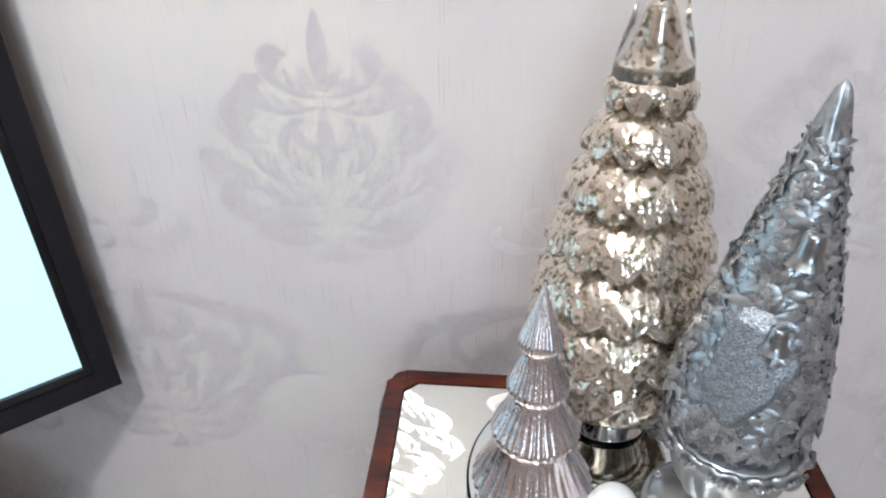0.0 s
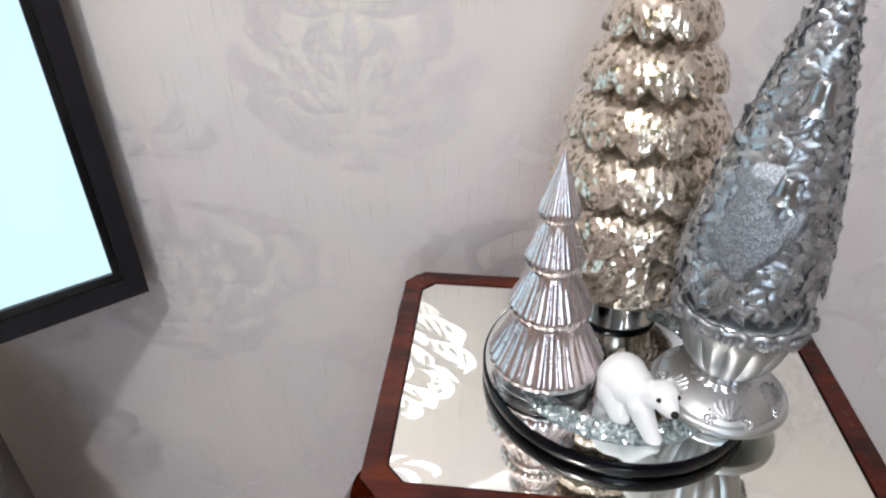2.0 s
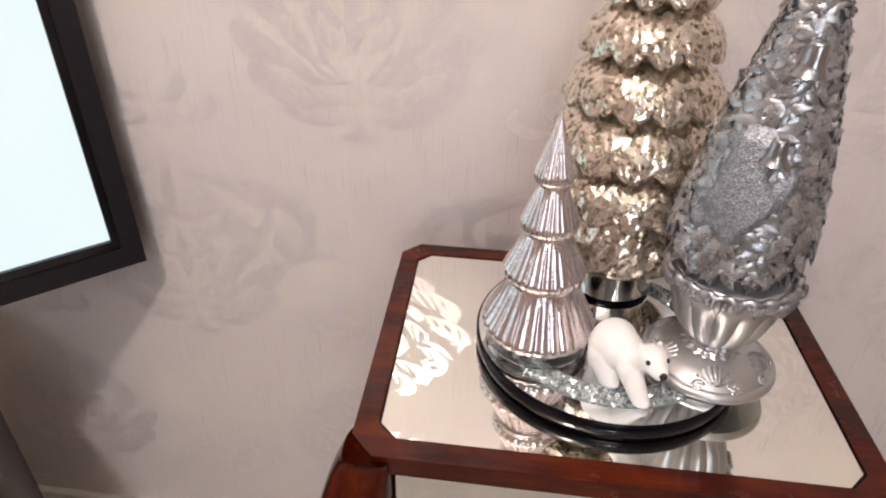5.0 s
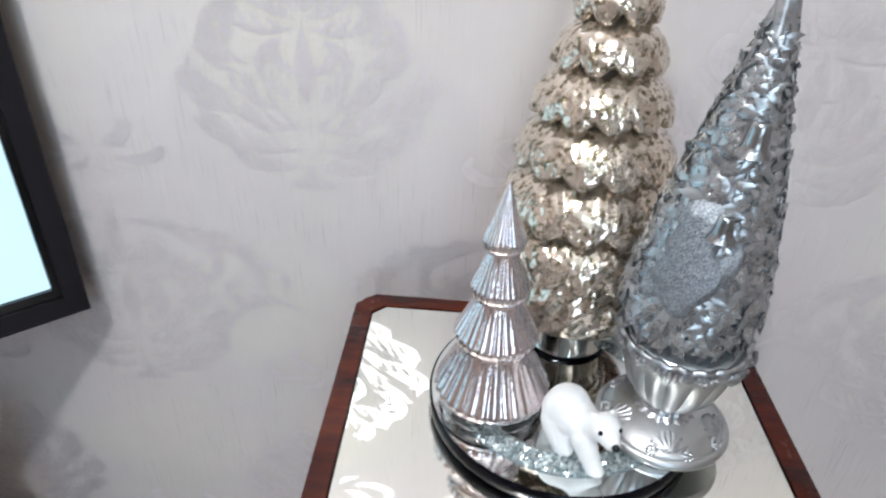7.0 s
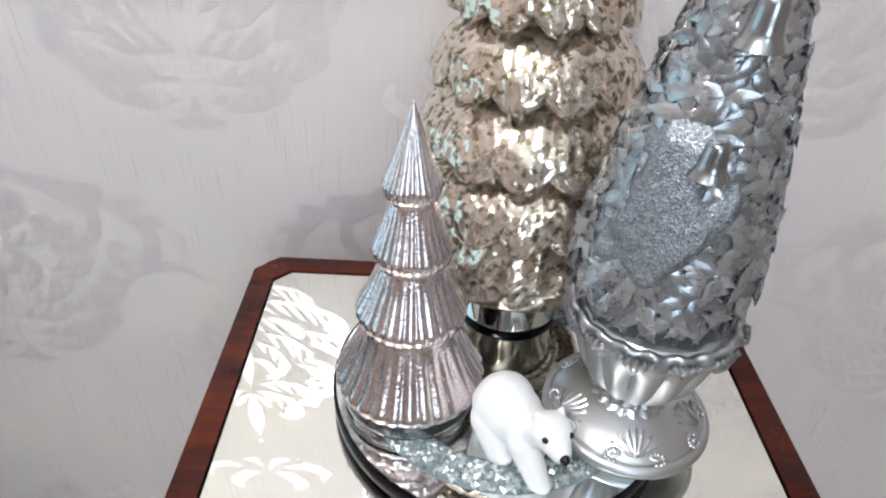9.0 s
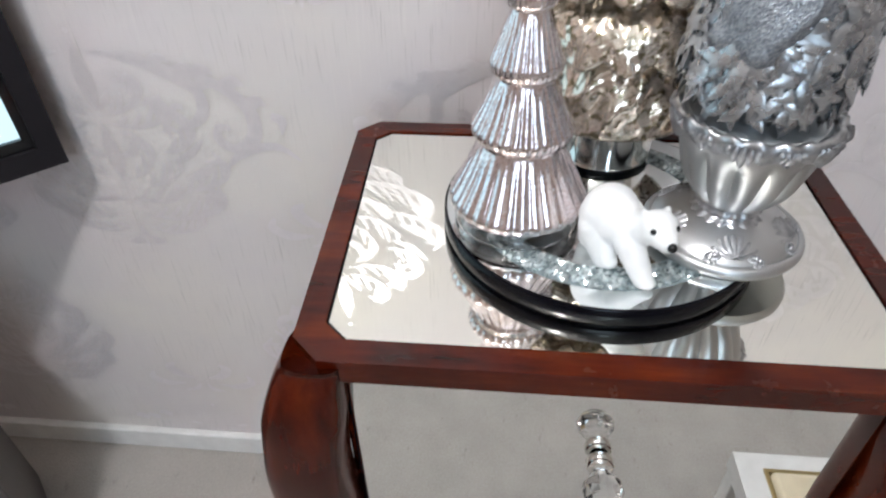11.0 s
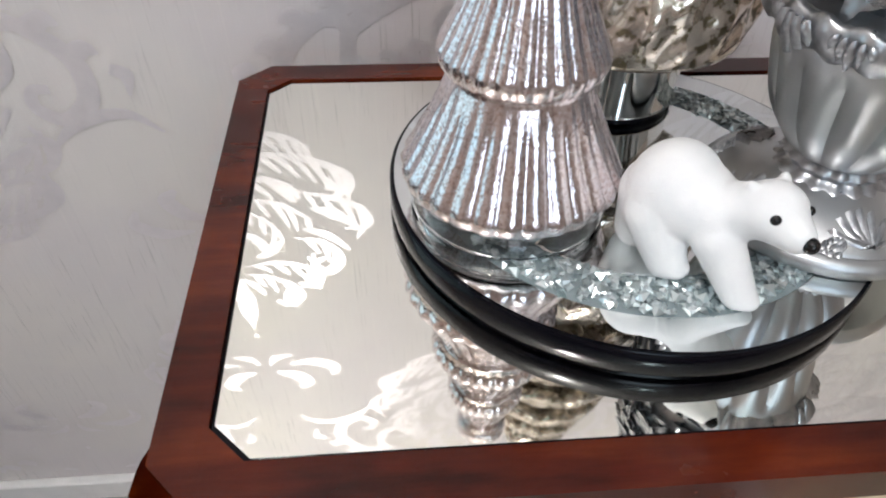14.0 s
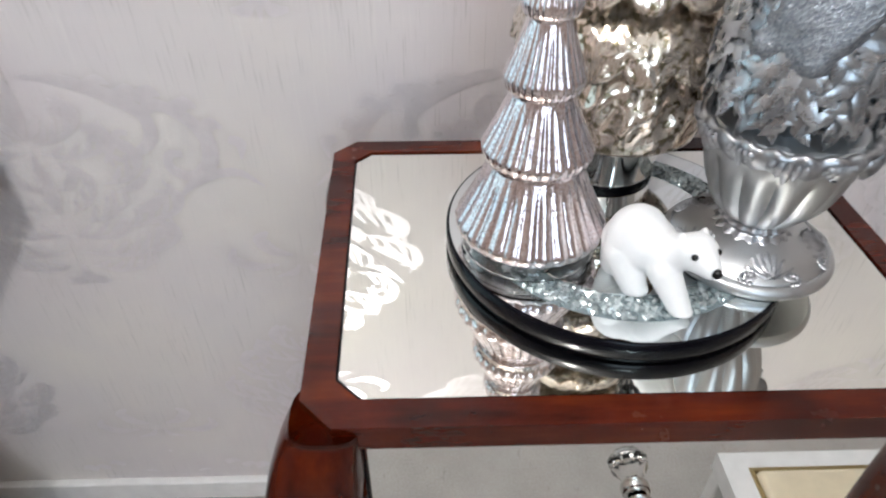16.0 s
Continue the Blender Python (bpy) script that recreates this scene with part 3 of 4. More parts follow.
# ---------------- ribbed glass tree ----------------
def ribbed_tree():
    t = thing("ribbed_glass_tree", (0.119, 0.104, TZ), "small ribbed mercury-glass tree, rose silver, on the tray", "ornament")
    ribs = 29
    # each tier: neck radius and height, then the widest part, then the undercut below its round lip
    tiers = ((0.0004, 0.2065, 0.0168, 0.1600, 0.0128, 0.1515), (0.0125, 0.1508, 0.0236, 0.1190, 0.0192, 0.1100), (0.0188, 0.1092, 0.0342, 0.0750, 0.0290, 0.0660), (0.0284, 0.0652, 0.0488, 0.0220, 0.0440, 0.0140))
    line, lip = [], []
    for r0, z0, r1, z1, r2, z2 in tiers:
        m = 18
        for k in range(m):
            u = k / m
            line.append((r0 + (r1 - r0) * (0.78 * u + 0.22 * u * u), z0 + (z1 - z0) * u))
            lip.append(min(1.0, u * 2.5))
        for k in range(7):
            a = k / 6 * math.pi / 2
            line.append((r2 + (r1 - r2) * math.cos(a) ** 0.8, z1 + (z2 - z1) * math.sin(a)))
            lip.append(1.0 - 0.75 * k / 6)
    line.append((0.0400, 0.0138))
    lip.append(0.0)

    def shape(th, r, z, k):
        w = lip[round(k * (len(line) - 1))]
        c = abs(math.cos(ribs * th / 2))
        n = noise.noise(Vector((math.cos(th) * r, math.sin(th) * r, z)) * 160)
        return r * (1 - 0.036 * w * (1 - c)) + 0.00025 * n * w, z

    lathe("body", line, ribs * 8, M_ROSE, t, "", shape, sharp=0)
    lathe("glass_foot", smooth_line([(0.0398, 0.0136, 0), (0.0425, 0.0134, 0), (0.0442, 0.0090, 0), (0.0446, 0.0040, 0), (0.0440, 0.0012, 0), (0.0420, 0.0003, 0), (0.0408, 0.0004, 0), (0.0426, 0.0018, 0), (0.0430, 0.0045, 0), (0.0424, 0.0090, 0)], 4)[::-1], 96, M_CLEAR, t, "clear glass foot", ends=False, sharp=0)


ribbed_tree()


# ---------------- tiered mercury glass tree ----------------
def tiered_tree():
    t = thing("tiered_glass_tree", (0.190, 0.200, TZ), "tall champagne mercury-glass tree with scalloped tiers on the tray", "ornament")
    B = TZ
    tiers = ((0.018, 1.050, 0.0320, 1.029), (0.0170, 1.026, 0.0440, 0.995), (0.026, 0.992, 0.0560, 0.956), (0.034, 0.953, 0.0660, 0.915), (0.042, 0.912, 0.0750, 0.871),
             (0.049, 0.868, 0.0770, 0.828), (0.053, 0.825, 0.0640, 0.769))
    line, data = [], []
    for i, (r0, z0, r1, z1) in enumerate(tiers):
        m = 20
        for k in range(m + 1):
            u = k / m
            bulge = math.sin(math.pi * u) * 0.0055
            line.append((r0 + (r1 - r0) * u ** 0.8 + bulge, z0 + (z1 - z0) * u - B))
            data.append((i, u))
        for du, dz in ((-0.0008, -0.0024), (-0.0050, -0.0040), (-0.0140, -0.0024), (-0.0220, 0.0010)):
            line.append((r1 + du, z1 + dz - B))
            data.append((i, 1.0))
    line += [(0.045, 0.768 - B), (0.037, 0.767 - B)]
    data += [(8, 0), (8, 0)]

    def shape(th, r, z, k):
        i, u = data[round(k * (len(line) - 1))]
        if i == 8:
            return r, z
        nsc = (8, 10, 12, 13, 14, 15, 14)[i]
        ph = th + i * 0.37
        sc = abs(math.sin(nsc * ph / 2))
        if i == 6:
            petal = math.cos(11 * th + 9 * u) * 0.0022 * math.sin(math.pi * u) + math.cos(22 * th) * 0.0010 * math.sin(math.pi * u)
            return r + petal, z
        drop = 0.0085 * u ** 2.5 * (sc - 0.5)
        lobe = 0.05 * u * u * (sc - 0.45)
        p = Vector((math.cos(th) * r, math.sin(th) * r, z)) * 95 + Vector((7 * i, 0, 0))
        lump = noise.noise(p) * 0.0011 + noise.noise(p * 2.3) * 0.0011
        return r * (1 + lobe) + lump * min(1, 0.35 + u), z - drop + lump * 0.4

    lathe("body", line, 300, M_CHAMP, t, "", shape, sharp=0)
    lathe("finial", smooth_line([(0.0285, 1.040 - B, 0), (0.0278, 1.050 - B, 0), (0.0245, 1.066 - B, 0), (0.0195, 1.083 - B, 0), (0.0158, 1.102 - B, 0), (0.0120, 1.116 - B, 0), (0.0004, 1.122 - B, 0)], 6), 64, M_CLEAR, t, "clear glass finial")
    lathe("finial_core", smooth_line([(0.0200, 1.047 - B, 0), (0.0135, 1.058 - B, 0), (0.0098, 1.074 - B, 0), (0.0060, 1.090 - B, 0), (0.0004, 1.098 - B, 0)], 6), 48, M_CHAMP, t)
    lathe("base", [(0.0375, 0.7665 - B), (0.0400, 0.7655 - B), (0.0396, 0.763 - B), (0.0388, 0.0060), (0.0394, 0.0045), (0.036, 0.0042)], 96, M_CHROME, t, "chromed glass collar")
    lathe("base_ring", [(0.0365, 0.0041), (0.0385, 0.0038), (0.0388, 0.0018), (0.0375, 0.0004), (0.030, 0.0004)], 96, M_BLACK, t, "black rubber ring")


tiered_tree()


# ---------------- silver topiary in an urn ----------------
def silver_topiary():
    t = thing("silver_topiary", (0.2605, 0.092, TZ), "silver resin cone topiary with bells in a footed urn", "ornament")
    B = TZ
    prof = smooth_line([(0.020, 0.816 - B, 0), (0.026, 0.826 - B, 0), (0.040, 0.840 - B, 0), (0.0462, 0.857 - B, 0), (0.0445, 0.880 - B, 0), (0.0355, 0.925 - B, 0), (0.0238, 0.978 - B, 0), (0.0110, 1.030 - B, 0), (0.0045, 1.056 - B, 0), (0.0005, 1.064 - B, 0)], 8)
    lathe("cone", prof, 72, M_SILVER, t)

    def radius(z):
        for a, b in zip(prof, prof[1:]):
            if a[1] <= z <= b[1]:
                k = (z - a[1]) / max(b[1] - a[1], 1e-6)
                return a[0] + (b[0] - a[0]) * k
        return 0.001

    rnd = random.Random(11)
    verts, faces = [], []
    z0, z1 = prof[0][1], prof[-1][1]

    bells = ((0.985 - B, radians(-99), 1.35), (0.930 - B, radians(-105), 1.1), (0.955 - B, radians(20), 1.0), (0.90 - B, radians(100), 1.0))

    def leaf(th, z, ln, wd, turn, tilt, lift=0.0):
        for zb, tb, sb in bells:
            near = (th - tb + math.pi) % (2 * math.pi) - math.pi
            if abs(z - zb) < 0.007 * sb and abs(near) * radius(z) < 0.005 * sb:
                return
        r = radius(z) + lift
        c = Vector((r * math.cos(th), r * math.sin(th), z))
        out = Vector((math.cos(th), math.sin(th), 0.25)).normalized()
        tang = Vector((-math.sin(th), math.cos(th), 0))
        up = out.cross(tang)
        d = tang * math.cos(turn) + up * math.sin(turn)
        s = out.cross(d)
        d = (d * math.cos(tilt) + out * math.sin(tilt)).normalized()
        n = d.cross(s).normalized()
        if n.dot(out) < 0:
            n = -n
        b = len(verts)
        for u, w, hgt in ((0, 0, -0.1), (0.34, 0.50, 0.0), (0.34, 0, 0.13), (0.34, -0.50, 0.0), (0.70, 0.32, 0.0), (0.70, 0, 0.10), (0.70, -0.32, 0.0), (1.0, 0, -0.05), (0.45, 0, -0.6)):
            verts.append(c + d * (ln * u) + s * (wd * w) + n * (wd * hgt))
        for k in (0, 1, 4, 7, 6, 3):
            verts.append(verts[b + k])
        for f in ((0, 1, 2), (0, 2, 3), (1, 4, 5, 2), (2, 5, 6, 3), (4, 7, 5), (5, 7, 6), (9, 8, 10), (10, 8, 11), (11, 8, 12), (12, 8, 13), (13, 8, 14), (14, 8, 9)):
            faces.append(tuple(b + k for k in f))

    # whorls of five leaves, smaller towards the tip
    i = 0
    z = z0 + 0.017
    while z < z1 - 0.022:
        r = radius(z)
        count = max(3, int(2 * math.pi * r / 0.0128))
        for j in range(count):
            th = 2 * math.pi * (j + 0.5 * (i % 2)) / count + rnd.uniform(-0.12, 0.12)
            zz = z + rnd.uniform(-0.003, 0.003)
            size = rnd.uniform(0.8, 1.2) * (0.42 + 0.58 * min(1, r / 0.035))
            a0 = rnd.uniform(0, 6.3)
            for q in range(5):
                leaf(th, zz, 0.0172 * size, 0.0076 * size, a0 + q * 1.257 + rnd.uniform(-0.25, 0.25), rnd.uniform(-0.26, 0.02), rnd.uniform(0.0008, 0.0030))
        z += 0.0086
        i += 1
    tagged(mesh_ob("foliage", verts, faces, M_LEAF, t, "moulded silver leaves"), kind="stuff")

    def bell(z, th, s):
        r = radius(z) + 0.0066 * s
        ln = smooth_line([(0.0009, 0.0075, 0), (0.0032, 0.0066, 0), (0.0040, 0.003, 0), (0.0046, -0.003, 0), (0.0062, -0.0068, 0), (0.0066, -0.0078, 0), (0.005, -0.0078, 0)], 4)
        ob = lathe("bell", [(p[0] * s * 1.25, p[1] * s) for p in ln], 36, M_BELL, t, "smooth silver bell")
        ob.location = (r * math.cos(th), r * math.sin(th), z)

    for zb, tb, sb in bells:
        bell(zb, tb, sb)
    # furled bud at the tip
    lathe("tip_bud", smooth_line([(0.0080, 1.0300 - B, 0), (0.0105, 1.0345 - B, 0), (0.0094, 1.0400 - B, 0), (0.0076, 1.0500 - B, 0), (0.0054, 1.0600 - B, 0), (0.0032, 1.0660 - B, 0), (0.0004, 1.0690 - B, 0)], 6), 60, M_SILVER, t, "furled silver bud",
          lambda th, r, z, k: (r * (1 + 0.16 * math.sin(4 * th + 70 * z) * (1 - k)), z + 0.0018 * math.sin(4 * th + 70 * z) * (1 - k)))
    # frosted patch, thick in the middle and ragged at its edge
    verts, faces = [], []
    nu, nv = 44, 52
    for i in range(nv + 1):
        v = 2 * i / nv - 1
        zz = 0.903 - B + 0.050 * v
        for j in range(nu + 1):
            u = 2 * j / nu - 1
            a = radians(-120) + u * 0.85
            rag = noise.noise(Vector((u * 2.3, v * 2.3, 5.2))) * 0.85 + noise.noise(Vector((u * 6, v * 6, 1.3))) * 0.22
            lift = 0.0088 * (1 - (u * u + v * v) * 1.2 + rag)
            lift = max(-0.004, min(0.0070, lift)) + noise.noise(Vector((u * 22, v * 26, 0.4))) * 0.0009
            rr = radius(zz) + lift
            verts.append((rr * math.cos(a), rr * math.sin(a), zz))
    for i in range(nv):
        for j in range(nu):
            k = i * (nu + 1) + j
            faces.append((k, k + 1, k + nu + 2, k + nu + 1))
    mesh_ob("frosted_patch", verts, faces, M_GLITTER, t, "frosted glitter patch")

    # the whole cone leans a little
    lean = Matrix.Identity(4)
    lean[0][2], lean[0][3] = 0.042, -0.042 * (0.935 - B)
    for ob in t.children:
        at = lean @ ob.location
        shift = Matrix.Translation(-at) @ lean @ Matrix.Translation(ob.location)
        ob.data.transform(shift)
        ob.location = at

    # the urn
    lobes = 14

    def gad(th, r, z, k):
        w = math.sin(math.pi * min(1, max(0, (k - 0.05) / 0.85)))
        return r * (1 - 0.11 * w * (1 - abs(math.cos(lobes * th / 2)) ** 0.9)), z

    lathe("glitter_fill", [(0.0430, 0.8145 - B), (0.0405, 0.8168 - B), (0.018, 0.8172 - B)], 64, M_FILL, t, "silver glittered filling")
    lathe("urn_bowl", smooth_line([(0.0165, 0.752 - B, 0), (0.0245, 0.757 - B, 0), (0.0355, 0.772 - B, 0), (0.0425, 0.795 - B, 0), (0.0440, 0.808 - B, 0)], 8), lobes * 10, M_SATIN, t, "fluted silver urn bowl", gad)
    lathe("urn_lip", smooth_line([(0.0432, 0.804 - B, 0), (0.0470, 0.808 - B, 0), (0.0488, 0.8135 - B, 0), (0.0475, 0.8185 - B, 0), (0.0440, 0.8185 - B, 0), (0.0420, 0.813 - B, 0), (0.026, 0.810 - B, 0)], 5), 120, M_SILVER, t, "",
          lambda th, r, z, k: (r * (1 + 0.018 * math.sin(20 * th)), z + 0.0012 * math.sin(20 * th + 1)))
    verts, faces = [], []
    # acanthus leaves folded over the lip
    def lip_leaf(th, s):
        for j in (-2, -1, 0, 1, 2):
            a = th + j * 0.070 * s
            ln = (0.0145 - 0.0030 * abs(j)) * s
            b = len(verts)
            n = 6
            for q in range(n):
                u = q / (n - 1)
                zz = 0.8165 - B - ln * u
                rr = 0.0490 + 0.0022 * math.sin(math.pi * (0.25 + 0.75 * u)) - 0.0035 * u * u
                hw = 0.050 * s * (math.sin(math.pi * (0.12 + 0.80 * u)) ** 0.8) * 0.9
                for w, lift in ((-1, -0.0012), (0, 0.0016), (1, -0.0012)):
                    aa = a + w * hw + j * 0.018 * u
                    verts.append(((rr + lift) * math.cos(aa), (rr + lift) * math.sin(aa), zz))
            for q in range(n - 1):
                for w in range(2):
                    k = b + q * 3 + w
                    faces.append((k, k + 1, k + 4, k + 3))
    for q in range(12):
        lip_leaf(2 * math.pi * q / 12 + 0.1, 0.85 if q % 2 else 1.1)
    tagged(mesh_ob("acanthus_border", verts, faces, M_SILVER, t, "moulded acanthus border"), kind="stuff")
    lathe("neck", smooth_line([(0.026, 0.741 - B, 0), (0.0235, 0.7445 - B, 0), (0.0195, 0.7475 - B, 0), (0.0215, 0.7505 - B, 0), (0.0185, 0.7540 - B, 0)], 4), 96, M_SILVER, t, "",
          lambda th, r, z, k: (r * (1 + 0.03 * math.sin(18 * th)), z))
    lathe("foot", smooth_line([(0.022, 0.7450 - B, 0), (0.029, 0.7425 - B, 0), (0.039, 0.7385 - B, 0), (0.0465, 0.7335 - B, 0), (0.0480, 0.7318 - B, 0), (0.0492, 0.7325 - B, 0), (0.0520, 0.7312 - B, 0), (0.0535, 0.7285 - B, 0), (0.0530, 0.7255 - B, 0), (0.051, 0.7230 - B, 0)], 6), 120, M_SATIN, t, "domed satin foot")
    # shells and scrolls on the foot
    verts, faces = [], []

    def fan(th):
        for j in range(-3, 4):
            b = len(verts)
            n = 5
            for q in range(n):
                u = q / (n - 1)
                rr = 0.0450 - 0.0155 * math.cos(j * 0.42) * u
                aa = th + (0.03 + 0.26 * u) * math.sin(j * 0.42) * 1.25
                zb = 0.7450 - 0.0110 * ((rr - 0.022) / 0.0245) - B
                hw = 0.0007 + 0.0021 * math.sin(math.pi * (0.15 + 0.6 * u))
                for w, lift in ((-1, 0.0), (0, 0.0030), (1, 0.0)):
                    verts.append((rr * math.cos(aa) - w * hw * math.sin(aa), rr * math.sin(aa) + w * hw * math.cos(aa), zb + lift))
            for q in range(n - 1):
                for w in range(2):
                    k = b + q * 3 + w
                    faces.append((k, k + 1, k + 4, k + 3))

    def curl(th, sgn):
        for q in range(14):
            a = q * 0.55
            rr0 = 0.0062 * (1 - q / 16)
            cx, cy = 0.0435, sgn * 0.0125
            x, y = cx + rr0 * math.cos(a) * 0.6, cy + sgn * rr0 * math.sin(a)
            rr = math.hypot(x, y)
            zb = 0.7450 - 0.0110 * ((rr - 0.022) / 0.0245) - B
            b = len(verts)
            s = 0.0019
            aa = th
            X, Y = x * math.cos(aa) - y * math.sin(aa), x * math.sin(aa) + y * math.cos(aa)
            for v in ((s, 0, 0), (0, s, 0), (-s, 0, 0), (0, -s, 0), (0, 0, 0.0028)):
                verts.append((X + v[0], Y + v[1], zb + v[2]))
            for f in ((0, 1, 4), (1, 2, 4), (2, 3, 4), (3, 0, 4)):
                faces.append(tuple(b + k for k in f))
    for q in range(5):
        th = radians(-95 + 72 * q)
        fan(th)
        curl(th, 1)
        curl(th, -1)
    tagged(mesh_ob("foot_relief", verts, faces, M_SILVER, t, "raised shells and scrolls"), kind="stuff")


silver_topiary()


# ---------------- polar bear figurine ----------------
def polar_bear():
    bm = bmesh.new()

    def blob(c, r, rot=(0, 0, 0)):
        m = Matrix.LocRotScale(Vector(c), Euler([radians(a) for a in rot]), Vector(r))
        bmesh.ops.create_icosphere(bm, subdivisions=3, radius=1.0, matrix=m)

    def limb(a, b, ra, rb, n=7):
        a, b = Vector(a), Vector(b)
        for i in range(n):
            u = i / (n - 1)
            r = ra + (rb - ra) * u
            blob(a.lerp(b, u), (r, r, r))

    # built heading along +x, standing on z = 0; millimetres
    k = 0.001
    def K(*v):
        return tuple(x * k for x in v)
    blob(K(-14, 0, 35.5), K(20.5, 22, 22.5), (0, 8, 0))
    blob(K(-5, 0, 33.5), K(20, 20.5, 19), (0, 6, 0))
    blob(K(8, 0, 32.5), K(16, 17, 16.5))
    blob(K(-8, 0, 24), K(22, 13.5, 12))
    limb(K(12, 0, 36), K(22, 0, 43), 0.0135, 0.0120)
    def H(x, y, z):
        c, s = math.cos(radians(-24)), math.sin(radians(-24))
        return K(28 + (x - 28) * c - y * s, 1 + (x - 28) * s + y * c, z)
    blob(K(27.5, 1, 45.5), K(14, 14, 12.8))
    limb(H(32, 0, 44.5), H(42.5, 0, 43.5), 0.0108, 0.0070)
    for s in (-1, 1):
        blob(H(20, 8.6 * s, 54.5), K(2.6, 3.0, 3.0))
    limb(K(14, -8, 27), K(31, -8, 6), 0.0112, 0.0080)
    blob(K(33, -8, 4.8), K(8.5, 6.8, 4.8))
    limb(K(7, 9, 27), K(10, 10, 6), 0.0088, 0.0064)
    blob(K(12, 10, 4.5), K(8, 6, 4.5))
    limb(K(-15, -10, 26), K(-2, -13, 7), 0.0145, 0.0095)
    blob(K(1, -13, 5.4), K(9.0, 8.0, 5.4))
    limb(K(-22, 0, 28), K(-24, -3, 8), 0.0165, 0.0110)
    blob(K(-22, -3, 6), K(10, 9, 6))
    blob(K(-34, 0, 34), K(3.5, 3.5, 4))
    tmp = part("tmp_bear", bm, M_BEAR)
    rm = tmp.modifiers.new("remesh", "REMESH")
    rm.mode, rm.voxel_size, rm.use_smooth_shade = "VOXEL", 0.0011, True
    sm = tmp.modifiers.new("smooth", "SMOOTH")
    sm.factor, sm.iterations = 0.6, 9
    bpy.context.view_layer.update()
    me = bpy.data.meshes.new_from_object(tmp.evaluated_get(bpy.context.evaluated_depsgraph_get()))
    bpy.data.objects.remove(tmp)
    bm = bmesh.new()
    bm.from_mesh(me)
    n0 = len(bm.faces)
    for c, r in ((H(36.2, -8.4, 49.8), 0.0023), (H(36.2, 8.4, 49.8), 0.0023), (H(48.8, 0, 44.5), 0.0034)):
        bmesh.ops.create_icosphere(bm, subdivisions=3, radius=r, matrix=Matrix.Translation(c))
    for i, f in enumerate(bm.faces):
        f.material_index = 1 if i >= n0 else 0
    ob = part("polar_bear_figurine", bm, M_BEAR, smooth=True)
    ob.data.materials.append(M_EYE)
    s = BEAR_SCALE
    ob.matrix_world = Matrix.Translation((BEAR_X, BEAR_Y, TZ)) @ Matrix.Rotation(radians(BEAR_TURN), 4, "Z") @ Matrix.Diagonal((s, s, s, 1))
    return tagged(ob, "small white flocked polar bear figurine walking on the tray", "figurine")


BEAR_X, BEAR_Y, BEAR_TURN, BEAR_SCALE = 0.1860, 0.0590, -50, 0.885
polar_bear()


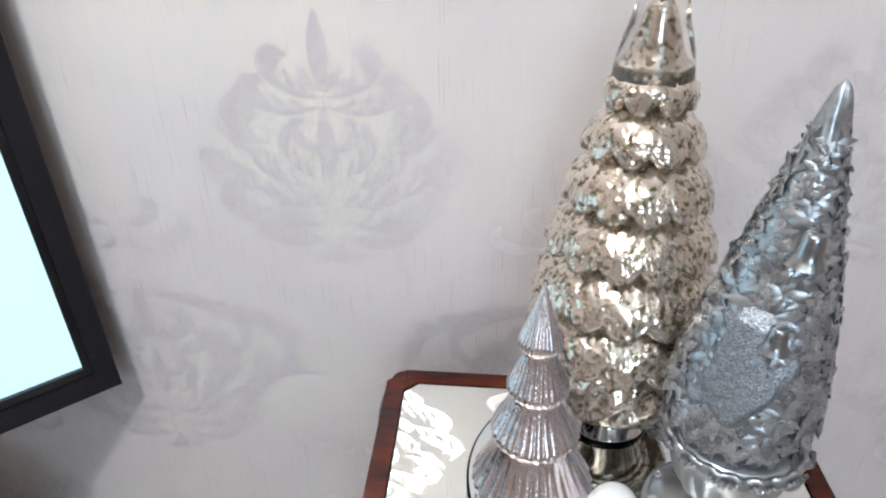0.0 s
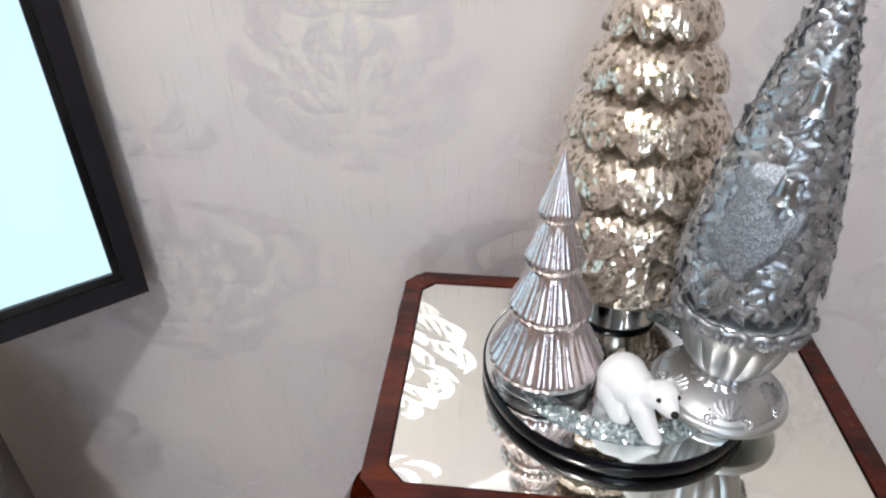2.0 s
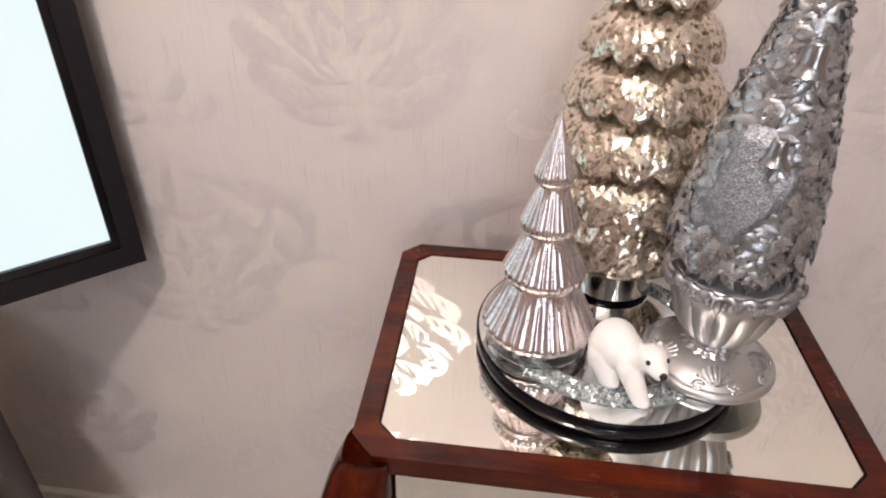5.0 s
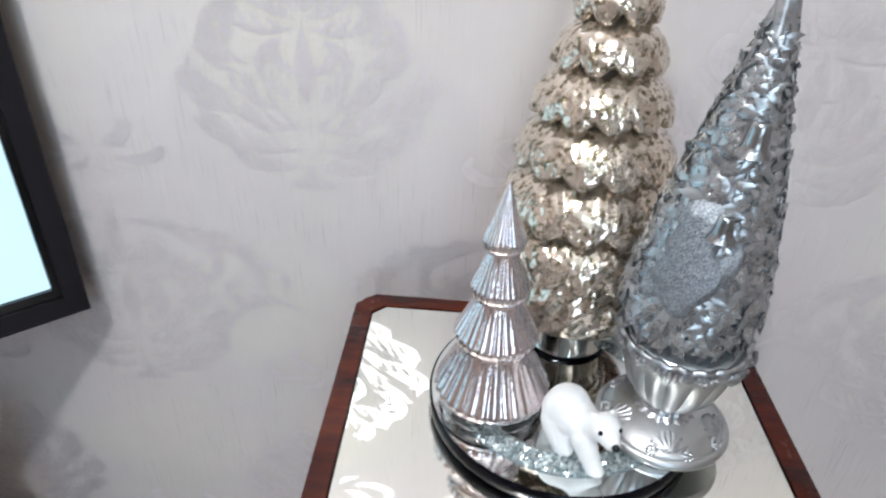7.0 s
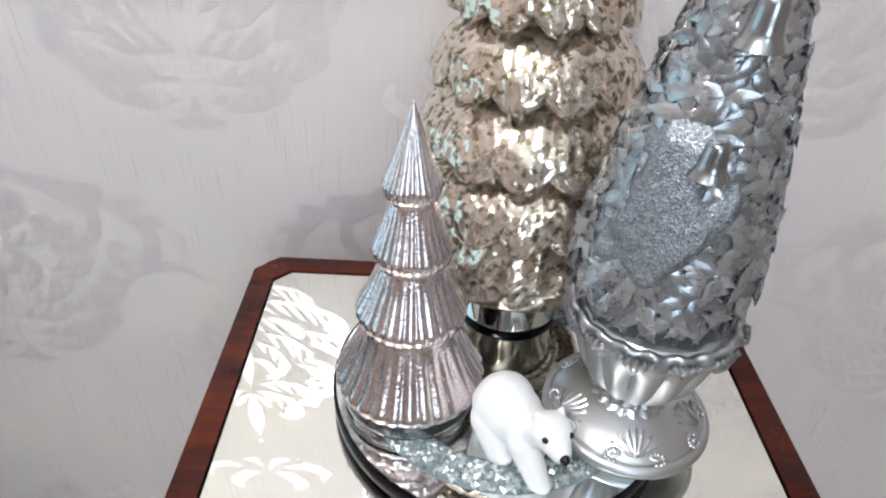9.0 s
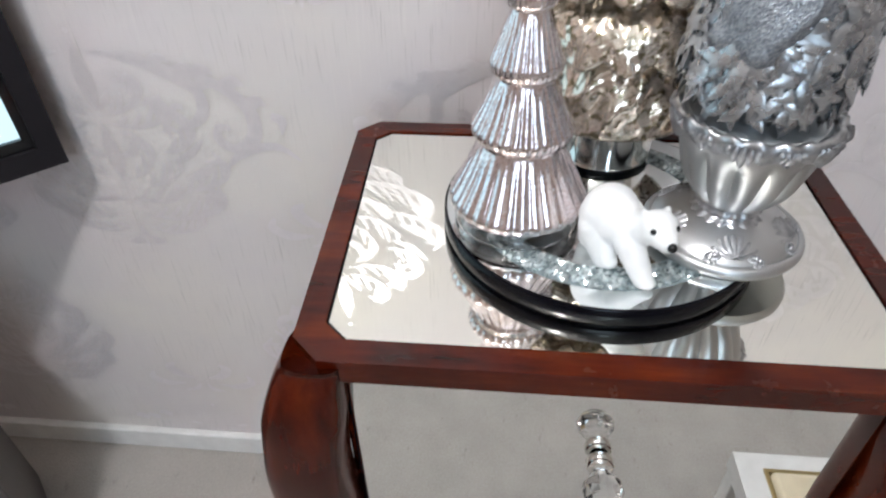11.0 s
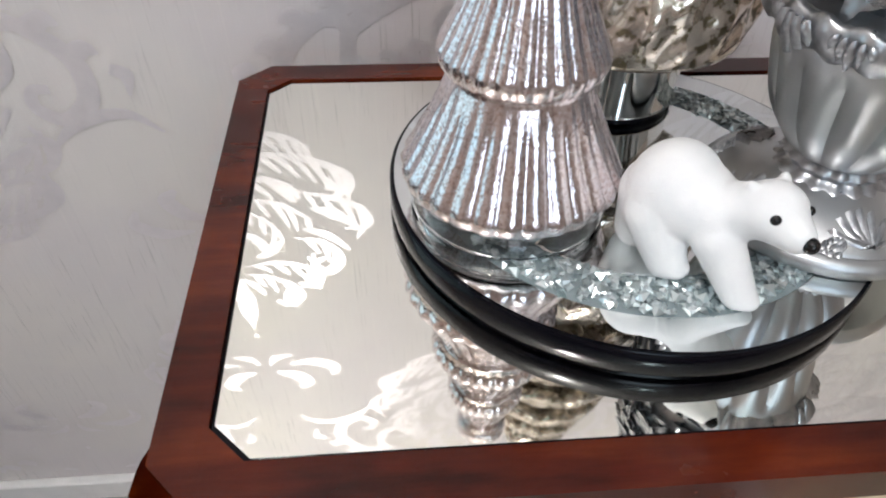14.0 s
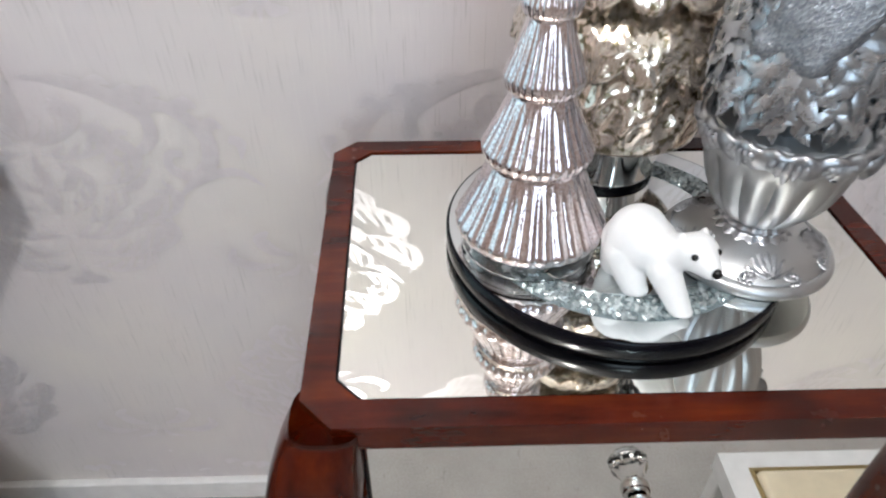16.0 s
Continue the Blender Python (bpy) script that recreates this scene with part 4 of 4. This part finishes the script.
# ---------------- television and its cabinet ----------------
def television():
    t = thing("television", (-0.403, 0.331, 0.618), "wide flat television with dark bezel, screen lit pale cyan", "television")
    t.rotation_euler = (radians(0), 0, radians(45))
    w, h = 0.95, 0.56
    # local: x runs along the screen, 0 at the right end; -y is the front
    def ring(e, f, bx, bz, y0, y1, bev):
        return prism([(-w + e, f), (-e, f), (-e, h - f), (-w + e, h - f)], y0, y1, bev, [(-w + e + bx, f + bz), (-e - bx, f + bz), (-e - bx, h - f - bz), (-w + e + bx, h - f - bz)])
    turn = pose(0, 0, 0, 90)
    part("bezel", ring(0, 0, 0.024, 0.026, 0.0, 0.022, 0.002), M_BEZEL, t, "charcoal outer bezel", m=turn)
    part("inner_bezel", ring(0.0242, 0.0262, 0.010, 0.013, -0.004, 0.018, 0.001), M_BEZEL_IN, t, "black inner bezel", m=turn)
    part("screen", box(-w + 0.034, -0.034, -0.012, -0.002, 0.039, h - 0.039), M_SCREEN, t, "lit pale cyan screen")
    part("back_shell", box(-w + 0.003, -0.003, 0.0005, 0.034, 0.003, h - 0.003, 0.006), M_BEZEL_IN, t)
    part("stand", box(-w / 2 - 0.03, -w / 2 + 0.03, 0.005, 0.03, -0.108, 0.004, 0.004), M_BEZEL_IN, t)
    part("stand_foot", box(-w / 2 - 0.24, -w / 2 + 0.24, -0.05, 0.10, -0.1175, -0.106, 0.004), M_BEZEL_IN, t)
    return t


television()


def corner_cabinet():
    t = thing("corner_cabinet", (-0.505, 0.105, 0), "low taupe corner cabinet standing under the television", "cabinet")
    t.rotation_euler = (0, 0, radians(45))
    part("body", box(-0.85, 0, 0, 0.23, 0.0, 0.485, 0.004), M_CABINET, t)
    part("top_board", box(-0.865, 0.012, -0.012, 0.235, 0.486, 0.50, 0.004), M_CABINET, t)
    for k in range(2):
        d = part("door", box(-0.84 + 0.42 * k, -0.435 + 0.42 * k, -0.016, -0.0005, 0.05, 0.475, 0.003), M_CABINET, t)
        part("knob", box(-0.45 + 0.05 * k, -0.44 + 0.05 * k, -0.032, -0.0165, 0.21, 0.222, 0.003), M_CHROME, d)


corner_cabinet()


# ---------------- stool in front of the table, seen in the drawer mirror ----------------
def footstool():
    t = thing("footstool", (0.465, -0.333, 0), "low white wooden footstool with gilt bead and cream seat", "stool")
    w, d = 0.30, 0.22
    part("top_rail", prism([(0, 0), (w, 0), (w, d), (0, d)], 0.145, 0.180, 0.004, [(0.035, 0.026), (w - 0.035, 0.026), (w - 0.035, d - 0.026), (0.035, d - 0.026)]), M_WHITE, t)
    part("gilt_bead", prism([(0.0352, 0.0262), (w - 0.0352, 0.0262), (w - 0.0352, d - 0.0262), (0.0352, d - 0.0262)], 0.160, 0.183, 0.001, [(0.040, 0.031), (w - 0.040, 0.031), (w - 0.040, d - 0.031), (0.040, d - 0.031)]), M_GOLD, t, "gilt bead edging")
    part("seat", box(0.0405, w - 0.0405, 0.0315, d - 0.0315, 0.150, 0.190, 0.010, 4), M_CREAM, t, "cream padded seat", True)
    for x in (0.016, w - 0.016):
        for y in (0.014, d - 0.014):
            part("leg", box(x - 0.013, x + 0.013, y - 0.0125, y + 0.0125, 0, 0.1449, 0.003), M_WHITE, t)


footstool()
